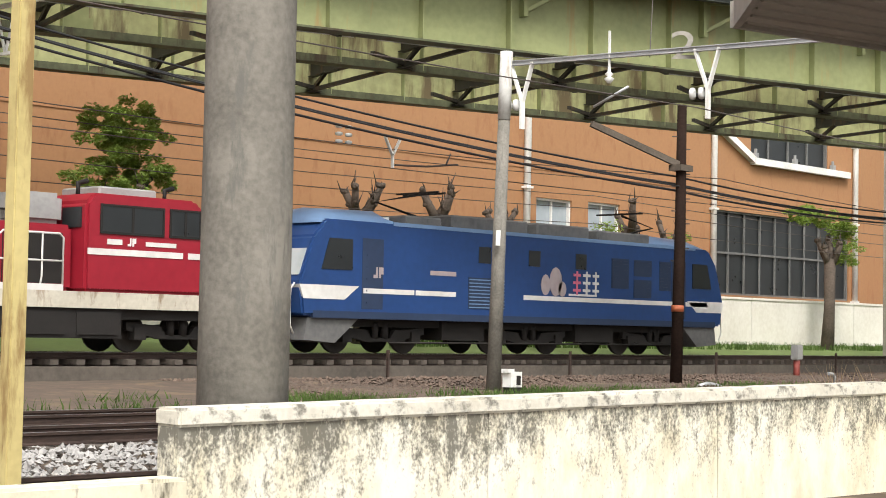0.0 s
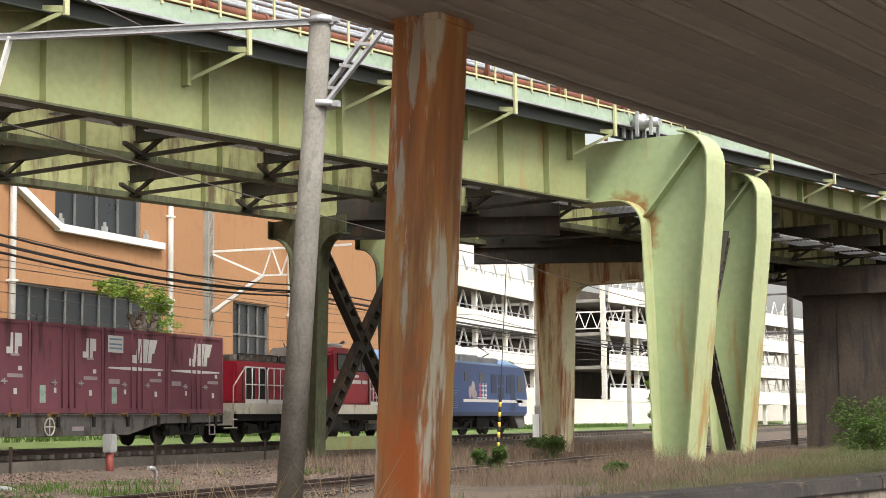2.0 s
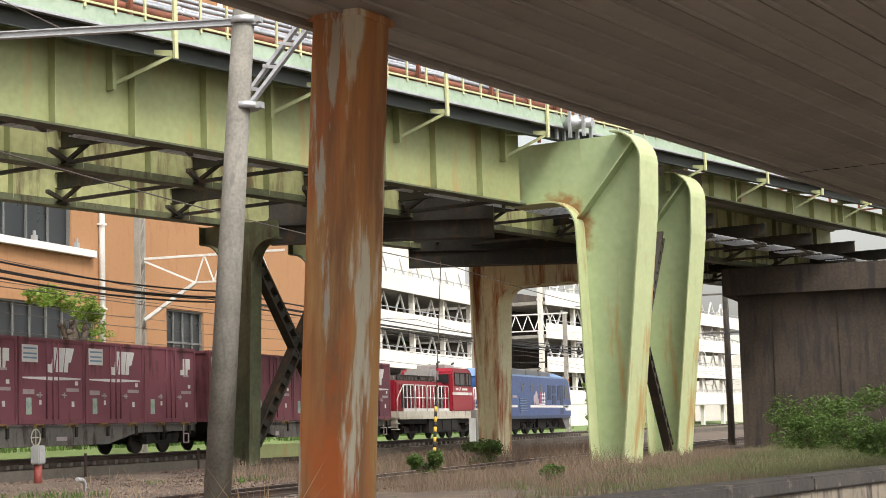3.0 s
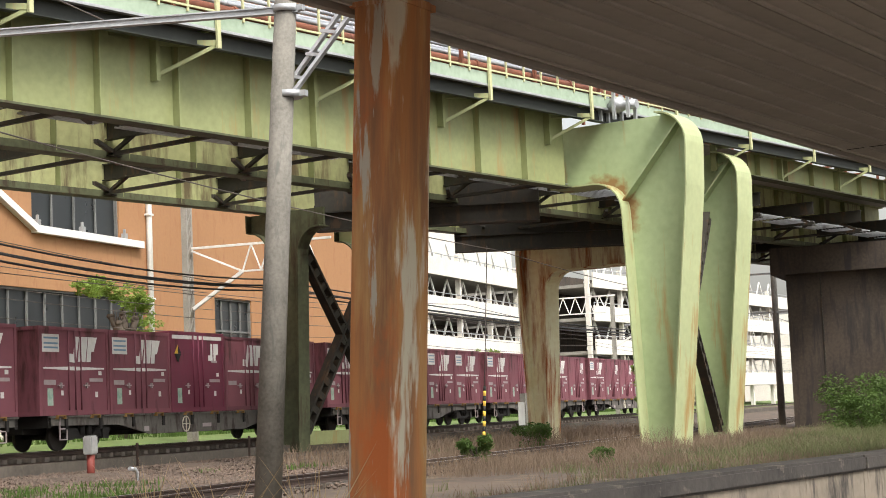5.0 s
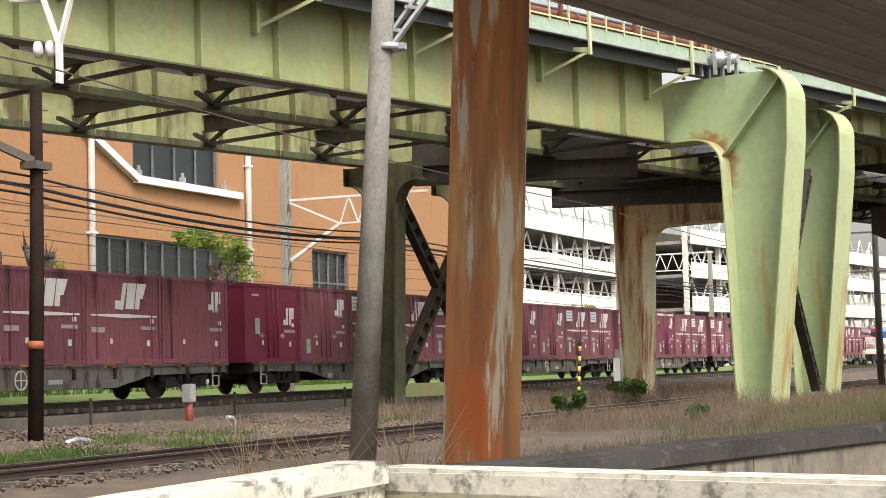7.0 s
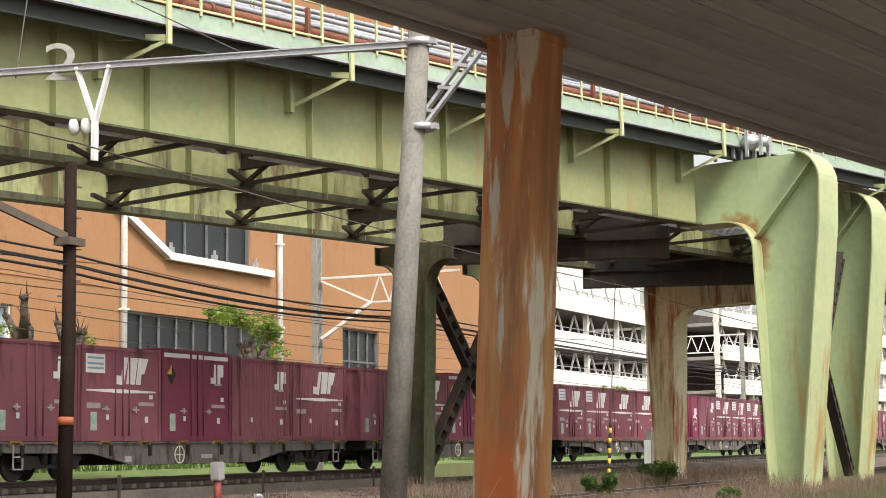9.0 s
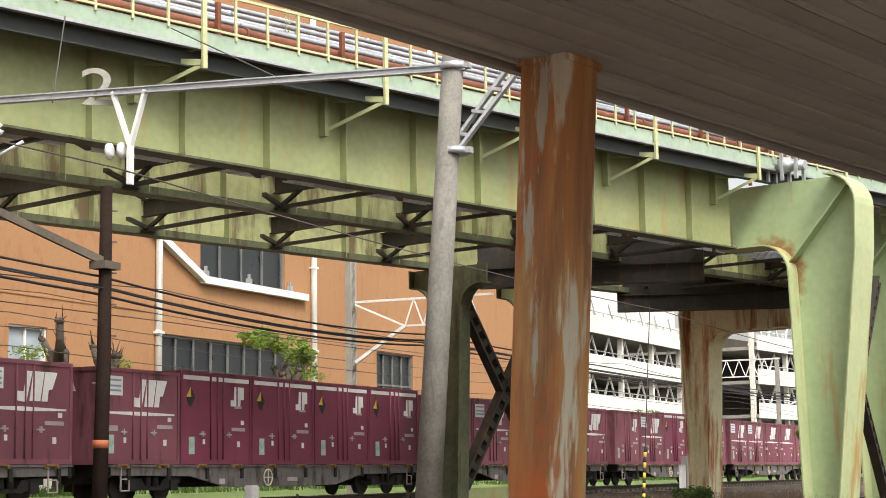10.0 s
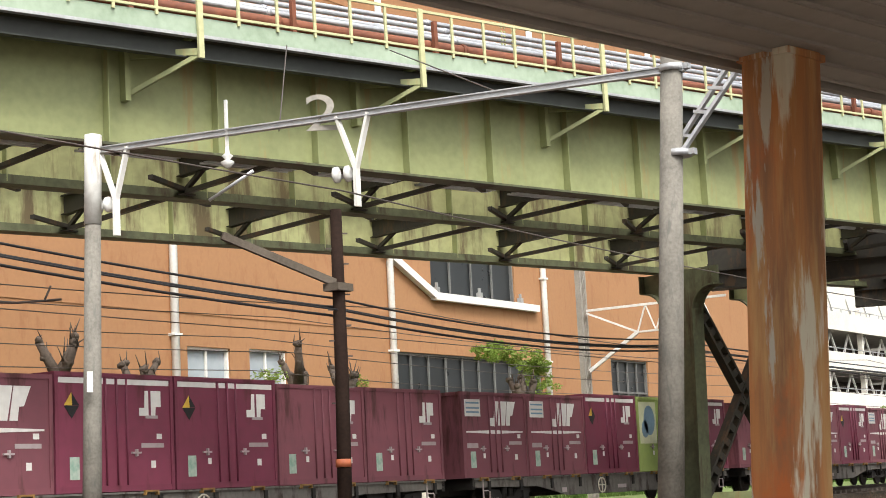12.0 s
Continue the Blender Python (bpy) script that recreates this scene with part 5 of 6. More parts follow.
blades("weeds", "short green weeds between the tracks", 6000, ((20, 56), (19.3, 21.4)), 0.08, 0.22, 0.014, "weed_green", 11, -0.74, 0.35, 0.12)
blades("weeds", "green weeds beside the grey ballast", 12000, ((0, 30), (16.6, 19.8)), 0.1, 0.36, 0.014, "weed_green", 12, -0.84, 0.35, 0.02)
blades("dry_grass", "tall dry grass and dead stalks under the bridge", 20000, ((36, 66), (8.0, 14.5)), 0.12, 0.5, 0.006, "grass_dry", 13)
blades("dry_grass", "dry stalks along the near track", 9000, ((42, 84), (16.6, 22.0)), 0.25, 0.8, 0.008, "grass_dry", 14, -0.8)
blades("tall_grass", "tall green grass on the bank beside the platform wall", 60000, ((38, 86), (0.5, 9.6)), 0.12, 0.42, 0.006, "grass_green", 15)
blades("tall_grass", "bleached grass on the bank beside the platform wall", 22000, ((22, 54), (-1, 9.0)), 0.1, 0.4, 0.006, "grass_dry", 16, bare_at=-0.02)
blades("verge_grass", "grass along the white boundary wall", 14000, ((30, 140), (34.5, 37.3)), 0.1, 0.4, 0.02, "weed_green", 17, 0.1)
blades("tall_grass", "low green weeds on the bank beside the platform wall", 9000, ((20, 44), (2.5, 11.0)), 0.08, 0.3, 0.008, "grass_green", 18, bare_at=0.05)
blades("dry_grass", "brown dead stalks round the bridge pier's foot", 5000, ((44, 54), (8.0, 13.0)), 0.4, 0.9, 0.005, "grass_dry", 19, bare_at=0.05)
for i, (x_, y_) in enumerate(((12.1, 6.85), (12.4, 6.45), (12.78, 5.78))):
    blades("dry_tuft", "tuft of bent straw-coloured grass behind the wall", 34, ((x_ - 0.12, x_ + 0.12), (y_ - 0.08, y_ + 0.08)), 0.85, 1.25, 0.008, "straw", 40 + i, -0.86, 0.3, -9)
rng = random.Random(77)
for i, (x_, y_, r_) in enumerate(((70, 6.2, 1.3), (73, 4.4, 1.5), (64, 6.8, 0.9), (60, 5.0, 0.8), (52, 3.6, 0.8), (44, 15.0, 0.45), (40.5, 10.6, 0.3), (76, 8.5, 1.4), (57, 17.3, 0.6), (47, 2.4, 0.7))):
    sh = thing("shrub", "leafy green shrub among the tall grass", "shrub", "shrubs", m=pose(x_, y_, -0.85))
    bm = bmn()
    for k_ in range(5):
        tube(bm, [(0, 0, 0), (rng.uniform(-r_, r_) * 0.5, rng.uniform(-r_, r_) * 0.5, r_ * 1.1)], [0.03, 0.01], 5)
    part("stem", bm, "bark", sh)
    bm = bmn()
    for k_ in range(9):
        leaves(bm, rng, (rng.uniform(-r_, r_) * 0.7, rng.uniform(-r_, r_) * 0.7, r_ * rng.uniform(0.3, 1.5)), r_ * 0.5, 230, 0.05 + 0.03 * r_)
    part("leaves", bm, "leaf", sh)


# ---- the train ----
TY, SPEED = 27.6, 22.55
MOVING = []          # (thing, its x at the start)


def rides(ob, x):
    ob.matrix_world = pose(x, TY, 0)
    MOVING.append((ob, x))
    return ob


def wheelset(bm, x, r=0.43):
    for s in (-1, 1):
        y = s * 0.56
        tube(bm, [(x, y - 0.06, r), (x, y - 0.03, r), (x, y + 0.06, r)], [r * (1.0 if s > 0 else 0.96), r, r * 0.96], 20)
    tube(bm, [(x, -0.9, r), (x, 0.9, r)], 0.08, 8)


def bogie(parent, x, base=1.9, r=0.43, grey="under_dark"):
    for dx in (-base / 2, base / 2):
        bm = bmn()
        wheelset(bm, x + dx, r)
        part("wheelset", bm, "wheel_steel", parent)
    for s in (-1, 1):
        bm = bmn()
        y = s * 0.95
        prism(bm, [(x - base / 2 - 0.35, 0.52), (x - base / 2 - 0.35, 0.7), (x - 0.5, 0.62), (x - 0.35, 0.42), (x + 0.35, 0.42), (x + 0.5, 0.62), (x + base / 2 + 0.35, 0.7), (x + base / 2 + 0.35, 0.52), (x + 0.55, 0.32), (x - 0.55, 0.32)], "y", y - 0.06, y + 0.06)
        for dx in (-base / 2, base / 2):
            box(bm, x + dx - 0.16, x + dx + 0.16, y - 0.12, y + 0.12, 0.3, 0.58)
        for dx in (-0.18, 0.18):
            tube(bm, [(x + dx, y, 0.4), (x + dx, y, 0.8)], 0.1, 8)
        part("bogie_frame", bm, grey, parent)


def emblem_wide(bm, x, z, h, y, cut=True):
    """Three slanted white blocks."""
    w, k = h * 0.62, 0.18 * h
    for i in range(3):
        x0 = x + i * w * 1.02
        if i == 0:
            o = [(x0 - k * 0.4, z), (x0 + w * 0.8 - k * 0.2, z - 0.05 * h), (x0 + w * 0.95 + k, z + h), (x0 + w * 0.5 + k, z + h), (x0 + w * 0.42 + k * 0.3, z + 0.3 * h), (x0 - k * 0.2, z + 0.32 * h)]
        elif i == 1:
            o = [(x0, z), (x0 + w * 0.9, z), (x0 + w * 0.95 + k, z + h), (x0 + k, z + h)]
        else:
            o = [(x0, z), (x0 + w * 0.5, z), (x0 + w * 0.6, z + 0.4 * h), (x0 + w * 0.9, z + 0.42 * h), (x0 + w * 1.05 + k, z + h), (x0 + k, z + h)]
        prism(bm, o, "y", y, y + 0.006)


def emblem_small(bm, x, z, h, y):
    """Two plain white blocks, the second with a notched foot."""
    w, t = h * 0.72, h * 0.24
    prism(bm, [(x, z), (x + w * 0.75, z), (x + w * 0.75, z + h), (x + w * 0.48, z + h), (x + w * 0.42, z + t * 1.3), (x, z + t * 1.3)], "y", y, y + 0.006)
    x += w * 0.95
    prism(bm, [(x, z), (x + t, z), (x + t * 1.15, z + h * 0.36), (x + w * 0.8, z + h * 0.36), (x + w * 0.8, z + h), (x, z + h)], "y", y, y + 0.006)


CL, CW = 3.66, 1.22      # container length and half width; the origin is its front lower end


def container(kind):
    """12-foot container in one of its liveries."""
    spec = {
        "blocks": ("cont_brown", 2.5, "weathered plum-brown steel container with white company lettering blocks and a placard"),
        "blocks_plain": ("cont_brown", 2.5, "weathered plum-brown container with white lettering blocks, no placard"),
        "small": ("cont_brown", 2.5, "weathered plum-brown container with a small white emblem"),
        "stripe": ("cont_wine", 2.58, "dark wine-red container with white top stripes and a yellow diamond mark"),
        "ribbed_small": ("cont_brown", 2.5, "plum-brown ribbed container with a small white emblem"),
        "ribbed_blocks": ("cont_brown", 2.5, "plum-brown ribbed container with white lettering blocks"),
        "magenta": ("cont_magenta", 2.5, "bright magenta container with a low-set white emblem"),
        "green": ("cont_green", 2.56, "faded lime-green container with a cream picture panel"),
    }[kind]
    mat, h, label = spec
    c = thing("container", label, "freight container", "containers on the train")
    yf = -CW
    bm = bmn()
    x0, x1 = -CL + 0.06, -0.06
    if kind.startswith("ribbed"):
        o, n = [], 22
        for i in range(n):
            xa = x0 + (x1 - x0) * i / n
            p = (x1 - x0) / n
            o += [(xa, yf + 0.015), (xa + p * 0.3, yf + 0.015), (xa + p * 0.45, yf + 0.05), (xa + p * 0.85, yf + 0.05)]
        o += [(x1, yf + 0.015), (x1, CW - 0.02), (x0, CW - 0.02)]
        prism(bm, o, "z", 0.1, h - 0.08)
    else:
        box(bm, x0, x1, yf + 0.03, CW - 0.03, 0.1, h - 0.08)
    part("shell", bm, mat, c)
    bm = bmn()
    for xa in (-CL, -0.1):
        for ya in (yf, CW - 0.1):
            box(bm, xa, xa + 0.1, ya, ya + 0.1, 0, h)
    for za, zb in ((0.0, 0.13), (h - 0.1, h - 0.002)):
        for ya in (yf + 0.004, CW - 0.104):
            box(bm, -CL + 0.1, -0.1, ya, ya + 0.1, za, zb)
        for xa in (-CL + 0.004, -0.094):
            box(bm, xa, xa + 0.09, yf + 0.1, CW - 0.1, za, zb)
    part("frame", bm, mat, c)
    bm = bmn()
    box(bm, -CL + 0.08, -0.08, yf + 0.08, CW - 0.08, h - 0.06, h - 0.03)
    part("roof", bm, mat, c)
    if not kind.startswith("ribbed"):
        for xd in (-CL * 0.5 + 0.02, -CL * 0.5 + 0.32, -CL * 0.5 - 0.32):
            bm = bmn()
            tube(bm, [(xd, yf + 0.005, 0.14), (xd, yf + 0.005, h - 0.1)], 0.022, 6)
            part("door_rod", bm, mat, c)
        for xd in (-CL * 0.5 - 0.75, -CL * 0.5 + 0.6):
            bm = bmn()
            box(bm, xd - 0.14, xd + 0.14, yf - 0.02, yf + 0.03, 0.82, 0.86)
            box(bm, xd - 0.02, xd + 0.03, yf - 0.03, yf + 0.03, 0.76, 0.92)
            part("door_handle", bm, "mark_grey", c)
    else:
        for xd in (-CL + 0.5, -0.5):
            bm = bmn()
            tube(bm, [(xd, yf + 0.005, 0.14), (xd, yf + 0.005, h - 0.1)], 0.02, 6)
            part("door_rod", bm, mat, c)
    ym = yf + 0.018 if not kind.startswith("ribbed") else yf + 0.006
    wm = bmn()
    gm = bmn()
    if kind.startswith("blocks") or kind == "ribbed_blocks":
        if kind == "blocks":
            bm = bmn()
            box(bm, -CL + 0.2, -CL + 1.05, ym, ym + 0.006, h - 0.72, h - 0.22)
            pl = part("placard", bm, "mark_white", c, "white placard with faded writing")
            bm = bmn()
            for zz in (h - 0.35, h - 0.5, h - 0.62):
                box(bm, -CL + 0.27, -CL + 0.98, ym - 0.004, ym - 0.001, zz, zz + 0.05)
            part("writing_bar", bm, "mark_blue", pl)
        emblem_wide(wm, -CL * 0.5 - 0.42 + (0.15 if kind == "blocks" else 0), h - 0.98, 0.72, ym)
        sm = bmn()
        for s in (-1, 1):
            prism(sm, [(-CL / 2, 1.38), (-CL / 2, 1.27), (-CL / 2 + s * 1.6, 1.31), (-CL / 2 + s * 1.6, 1.35)], "y", ym, ym + 0.006)
        part("flash_stripe", sm, "mark_white", c, "white tapering stripe")
        box(gm, -CL + 0.25, -CL + 0.85, ym, ym + 0.006, 0.86, 1.0)
    if kind in ("small", "ribbed_small", "stripe"):
        emblem_small(wm, -1.1, h - 0.92, 0.56, ym)
        box(gm, -0.9, -0.5, ym, ym + 0.006, h - 0.98, h - 0.91)
    if kind == "magenta":
        emblem_small(wm, -1.1, h - 1.3, 0.56, ym)
        box(wm, -CL + 0.5, -CL + 0.95, ym, ym + 0.006, h - 0.4, h - 0.34)
    if kind == "stripe":
        for xa, xb in ((-CL + 0.12, -CL + 1.45), (-CL + 1.52, -CL + 1.8), (-CL + 1.86, -CL + 2.14), (-CL + 2.2, -0.12)):
            bm = bmn()
            box(bm, xa, xb, ym, ym + 0.006, h - 0.24, h - 0.12)
            part("top_stripe", bm, "mark_white", c, "white top stripe")
        bm = bmn()
        cx, cz, s = -CL + 0.5, h - 0.72, 0.28
        prism(bm, [(cx - s * 0.8, cz), (cx, cz + s), (cx + 0.02, cz)], "y", ym, ym + 0.006, 0)
        prism(bm, [(cx, cz), (cx + s * 0.8, cz), (cx, cz - s), (cx - s * 0.8, cz - 0.01)], "y", ym, ym + 0.006, 1)
        prism(bm, [(cx, cz + s), (cx + s * 0.8, cz + 0.01), (cx, cz + 0.01)], "y", ym, ym + 0.006, 1)
        part("diamond_mark", bm, ["mark_yellow", "mark_black"], c, "yellow and black diamond mark")
    if kind == "green":
        bm = bmn()
        box(bm, -CL + 0.2, -CL + 1.5, ym, ym + 0.006, 0.95, h - 0.18)
        part("picture_panel", bm, "cream_panel", c, "cream panel with a pale blue picture")
        bm = bmn()
        for cx, cz, rx, rz in ((-CL + 0.95, 1.75, 0.42, 0.52), (-CL + 0.6, 1.45, 0.25, 0.3)):
            prism(bm, [(cx + rx * math.cos(i * math.pi / 8), cz + rz * math.sin(i * math.pi / 8)) for i in range(16)], "y", ym - 0.008, ym - 0.001)
        part("picture", bm, "mark_blue", c, "pale blue rounded shape")
        bm = bmn()
        emblem_wide(bm, -CL * 0.5 - 0.0, h - 1.05, 0.72, ym)
        box(bm, -CL / 2 + 0.05, -0.3, ym, ym + 0.006, 1.3, 1.34)
        part("lettering_block", bm, "mark_black", c, "dark lettering blocks")
    # small marks: number bars, tags
    box(gm, -1.05, -0.32, ym, ym + 0.006, 0.95, 1.05)
    for xa, xb, za, zb in ((-0.55, -0.38, 1.14, 1.26), (-0.75, -0.6, 0.5, 0.66), (-CL * 0.5 - 0.72, -CL * 0.5 - 0.6, 0.56, 0.7)):
        bm = bmn()
        box(bm, xa, xb, ym, ym + 0.006, za, zb)
        part("tag", bm, "mark_white", c)
    if len(wm.verts):
        part("lettering", wm, "mark_white", c, "white painted lettering blocks")
    part("number_bar", gm, "mark_grey", c, "faded number bars", kind="stuff")
    if kind in ("small", "stripe", "magenta", "blocks"):
        bm = bmn()
        xx = -CL + (0.7 if kind == "magenta" else 0.42)
        box(bm, xx, xx + 0.28, ym, ym + 0.006, 0.28 if kind != "magenta" else 0.9, 0.76 if kind != "magenta" else 1.4)
        part("sticker", bm, "sticker_green", c, "pale green sticker")
    if kind.startswith("blocks"):
        bm = bmn()
        prism(bm, [(-0.5, h - 0.62), (0.35, h - 0.62), (0.5, h - 0.25), (-0.35, h - 0.25)], "x", -CL - 0.004, -CL + 0.004)
        part("end_marking", bm, "mark_white", c, "white block on the end")
    return c


WL = 19.6


def flat_wagon():
    w = thing("flat_wagon", "long grey-brown container flat wagon with fish-bellied sides", "wagon", "flat wagons of the train")
    e = -WL + 0.75
    bm = bmn()
    for s in (-1, 1):
        y = s * 1.12
        prism(bm, [(-0.35, 0.98), (e + 0.4, 0.98), (e + 0.4, 0.72), (e + 4.2, 0.68), (e + 6.0, 0.36), (-6.0 - 0.35, 0.36), (-4.2 - 0.35, 0.68), (-0.35, 0.72)], "y", y - 0.03, y + 0.03)
        box(bm, e + 0.4, -0.35, y - 0.09, y + 0.09, 0.94, 0.985)
    part("side_sill", bm, "under_grey", w)
    bm = bmn()
    box(bm, e + 0.4, -0.35, -1.08, 1.08, 0.86, 0.94)
    box(bm, e + 0.4, -0.35, -0.3, 0.3, 0.5, 0.86)
    for x in (-0.4, e + 0.45):
        box(bm, x - 0.08, x + 0.08, -1.15, 1.15, 0.66, 1.0)
    part("deck", bm, "under_dark", w)
    for x in (-2.6, e + 2.6):
        bogie(w, x)
    for x, s in ((-0.35, 1), (e + 0.4, -1)):
        bm = bmn()
        box(bm, min(x, x + s * 0.55), max(x, x + s * 0.55), -0.14, 0.14, 0.72, 1.0)
        box(bm, x + s * 0.45 - 0.12, x + s * 0.45 + 0.12, -0.22, 0.22, 0.68, 1.02)
        part("coupler", bm, "under_dark", w)
        bm = bmn()
        for dx in (0.0, 0.36):
            bar(bm, (x - s * (0.55 + dx), -1.16, 0.95), (x - s * (0.55 + dx), -1.16, 0.32), 0.035, 0.035)
        bar(bm, (x - s * 0.55, -1.16, 0.32), (x - s * 0.91, -1.16, 0.32), 0.035, 0.035)
        bar(bm, (x - s * 0.55, -1.16, 0.62), (x - s * 0.91, -1.16, 0.62), 0.035, 0.035)
        part("step", bm, "mark_grey", w, "pale step irons")
    for k in range(5):
        for f in (0.22, 0.72):
            x = -0.42 - k * 3.72 - CL * f
            bm = bmn()
            for a in ((x - 0.22, x - 0.17, 0.9, 1.0), (x + 0.17, x + 0.22, 0.9, 1.0), (x - 0.22, x + 0.22, 0.97, 1.01)):
                box(bm, a[0], a[1], -1.27, -1.17, a[2], a[3])
            part("lashing_cleat", bm, "cleat", w, "faded yellow container cleat")
            bm = bmn()
            box(bm, x + 0.3, x + 0.42, -1.2, -1.14, 0.6, 0.9)
            part("lock_lever", bm, "under_dark", w)
    bm = bmn()
    pts = [(-10.6 + 0.24 * math.cos(i * math.pi / 8), -1.2, 0.62 + 0.24 * math.sin(i * math.pi / 8)) for i in range(17)]
    tube(bm, pts, 0.022, 6)
    for i in range(0, 16, 4):
        tube(bm, [(-10.6, -1.2, 0.62), pts[i]], 0.018, 5)
    part("brake_wheel", bm, "cream_skirt", w, "cream hand brake wheel")
    bm = bmn()
    box(bm, -9.4, -8.8, -1.16, -1.152, 0.5, 0.62)
    box(bm, -13.2, -12.9, -1.16, -1.152, 0.45, 0.6)
    part("number_bar", bm, "mark_grey", w)
    tube_b = bmn()
    tube(tube_b, [(-7, -0.8, 0.5), (-12, -0.8, 0.5)], 0.16, 10)
    part("air_tank", tube_b, "under_dark", w)
    return w


def electric_loco():
    """Blue six-axle electric locomotive; origin at its front end."""
    c = thing("electric_locomotive", "blue electric locomotive with a white band and pale blue roof edge", "locomotive")
    L = 18.3
    bm = bmn()
    prof = [(-L + 0.12, 0.95), (-L, 1.75), (-L + 0.42, 2.92), (-L + 0.85, 3.38), (-0.85, 3.38), (-0.42, 2.92), (0, 1.75), (-0.12, 0.95)]
    prism(bm, prof, "y", -1.4, 1.4)
    bmesh.ops.bevel(bm, geom=[e for e in bm.edges], offset=0.06, segments=2, affect="EDGES")
    part("body", bm, "loco_blue", c)
    bm = bmn()
    box(bm, -L + 0.45, -0.45, -1.405, 1.405, 0.9, 1.08)
    part("solebar", bm, "loco_navy", c, "grey-navy lower band")
    # cab roofs
    for s, x0 in ((1, -L), (-1, 0)):
        bm = bmn()
        o = [(-1.36, 3.3), (-1.2, 3.52), (-0.7, 3.74), (0, 3.8), (0.7, 3.74), (1.2, 3.52), (1.36, 3.3)]
        rings = []
        for dx, k in ((0.66, 0.0), (0.82, 0.5), (1.3, 0.9), (3.1, 1.0), (3.9, 0.35)):
            rings.append([bm.verts.new((x0 + s * dx, y * (0.97 if k < 0.3 else 1), 3.28 + (z - 3.3) * k)) for y, z in o])
        for a, b in zip(rings, rings[1:]):
            for i in range(len(o) - 1):
                bm.faces.new((a[i], a[i + 1], b[i + 1], b[i]))
        part("cab_roof", bm, "loco_blue_light", c, "pale blue curved cab roof", smooth=True)
    bm = bmn()
    for y in (-1.415, 1.375):
        box(bm, -L + 3.2, -1.6, y, y + 0.04, 3.32, 3.42)
    part("roof_edge", bm, "loco_blue_light", c, "pale blue roof edge")
    # windscreens, white front bands
    for s, x0 in ((1, -L), (-1, 0)):
        for y0, y1 in ((-1.28, -0.06), (0.06, 1.28)):
            bm = bmn()
            q = [(x0 + s * 0.07, 1.95), (x0 + s * 0.40, 2.86)]
            v = [bm.verts.new((x - s * 0.03 + s * (0.04 if z > 2 else 0.0), y, z)) for (x, z) in q for y in (y0, y1)]
            v2 = [bm.verts.new((vv.co.x + s * 0.03, vv.co.y, vv.co.z)) for vv in v]
            bm.faces.new((v[0], v[1], v[3], v[2]))
            bm.faces.new((v2[0], v2[2], v2[3], v2[1]))
            for a, b in ((0, 1), (1, 3), (3, 2), (2, 0)):
                bm.faces.new((v[a], v2[a], v2[b], v[b]))
            part("windscreen", bm, "windscreen", c)
        bm = bmn()
        prism(bm, [(x0 - s * 0.02, 1.72), (x0 + s * 0.12, 1.37), (x0 + s * 1.5, 1.37), (x0 + s * 2.0, 1.72)], "y", -1.412, -1.39)
        prism(bm, [(x0 - s * 0.02, 1.72), (x0 + s * 0.13, 1.37), (x0 + s * 0.17, 1.37), (x0 + s * 0.03, 1.72)], "y", -1.39, 1.39)
        part("white_band", bm, "mark_white", c, "white wrap-round front band")
        bm = bmn()
        prism(bm, [(x0 + s * 0.7, 2.12), (x0 + s * 0.95, 2.9), (x0 + s * 1.75, 2.9), (x0 + s * 1.75, 2.12)], "y", -1.42, -1.38)
        part("cab_window", bm, "glass_dark", c)
        bm = bmn()
        prism(bm, [(x0 + s * 0.35, 0.9), (x0 + s * 0.25, 0.35), (x0 + s * 1.3, 0.28), (x0 + s * 2.1, 0.9)], "y", -1.3, 1.3)
        part("skirt", bm, "loco_grey", c, "grey front skirt")
        bm = bmn()
        box(bm, x0 + s * 0.2 - 0.2, x0 + s * 0.2, -0.5, 0.5, 1.8, 1.92)
        part("number_bar", bm, "mark_white", c, "white number bar")
        for y in (-1.22, 1.22):
            bm = bmn()
            tube(bm, [(x0 - s * 0.02, y, 0.5), (x0 - s * 0.14, y, 0.7), (x0 - s * 0.14, y, 1.6), (x0 - s * 0.02, y, 1.75)], 0.025, 6)
            tube(bm, [(x0 - s * 0.14, y, 1.2), (x0 - s * 0.14, y - 0.4 * (1 if y > 0 else -1), 1.2)], 0.022, 6)
            part("handrail", bm, "mark_white", c, "white front handrail")
        bm = bmn()
        for y in (-0.7, 0.55):
            bar(bm, (x0 + s * 0.02, y, 1.98), (x0 + s * 0.3, y + 0.3, 2.6), 0.025, 0.025)
        part("wiper", bm, "under_dark", c)
        bm = bmn()
        for y in (-0.95, 0.7):
            box(bm, x0 + s * 0.12 - 0.1, x0 + s * 0.12 + 0.1, y, y + 0.25, 1.42, 1.56)
        part("headlight", bm, "ceramic", c)
        bm = bmn()
        box(bm, x0 - 0.25, x0 + 0.25, -0.16, 0.16, 0.72, 1.02)
        part("coupler", bm, "under_dark", c)
        bm = bmn()
        for k in range(5):
            box(bm, x0 + s * (2.25 + 0.0), x0 + s * 2.25 + s * 0.02 if s > 0 else x0 + s * 2.25 + 0.02, -1.43, -1.41, 1.3 + k * 0.3, 1.34 + k * 0.3)
        prism(bm, [(x0 + s * 2.1, 1.15), (x0 + s * 2.85, 1.15), (x0 + s * 2.85, 2.95), (x0 + s * 2.1, 2.95)], "y", -1.408, -1.39)
        part("door", bm, "loco_navy", c, "dark blue cab door")
    bm = bmn()
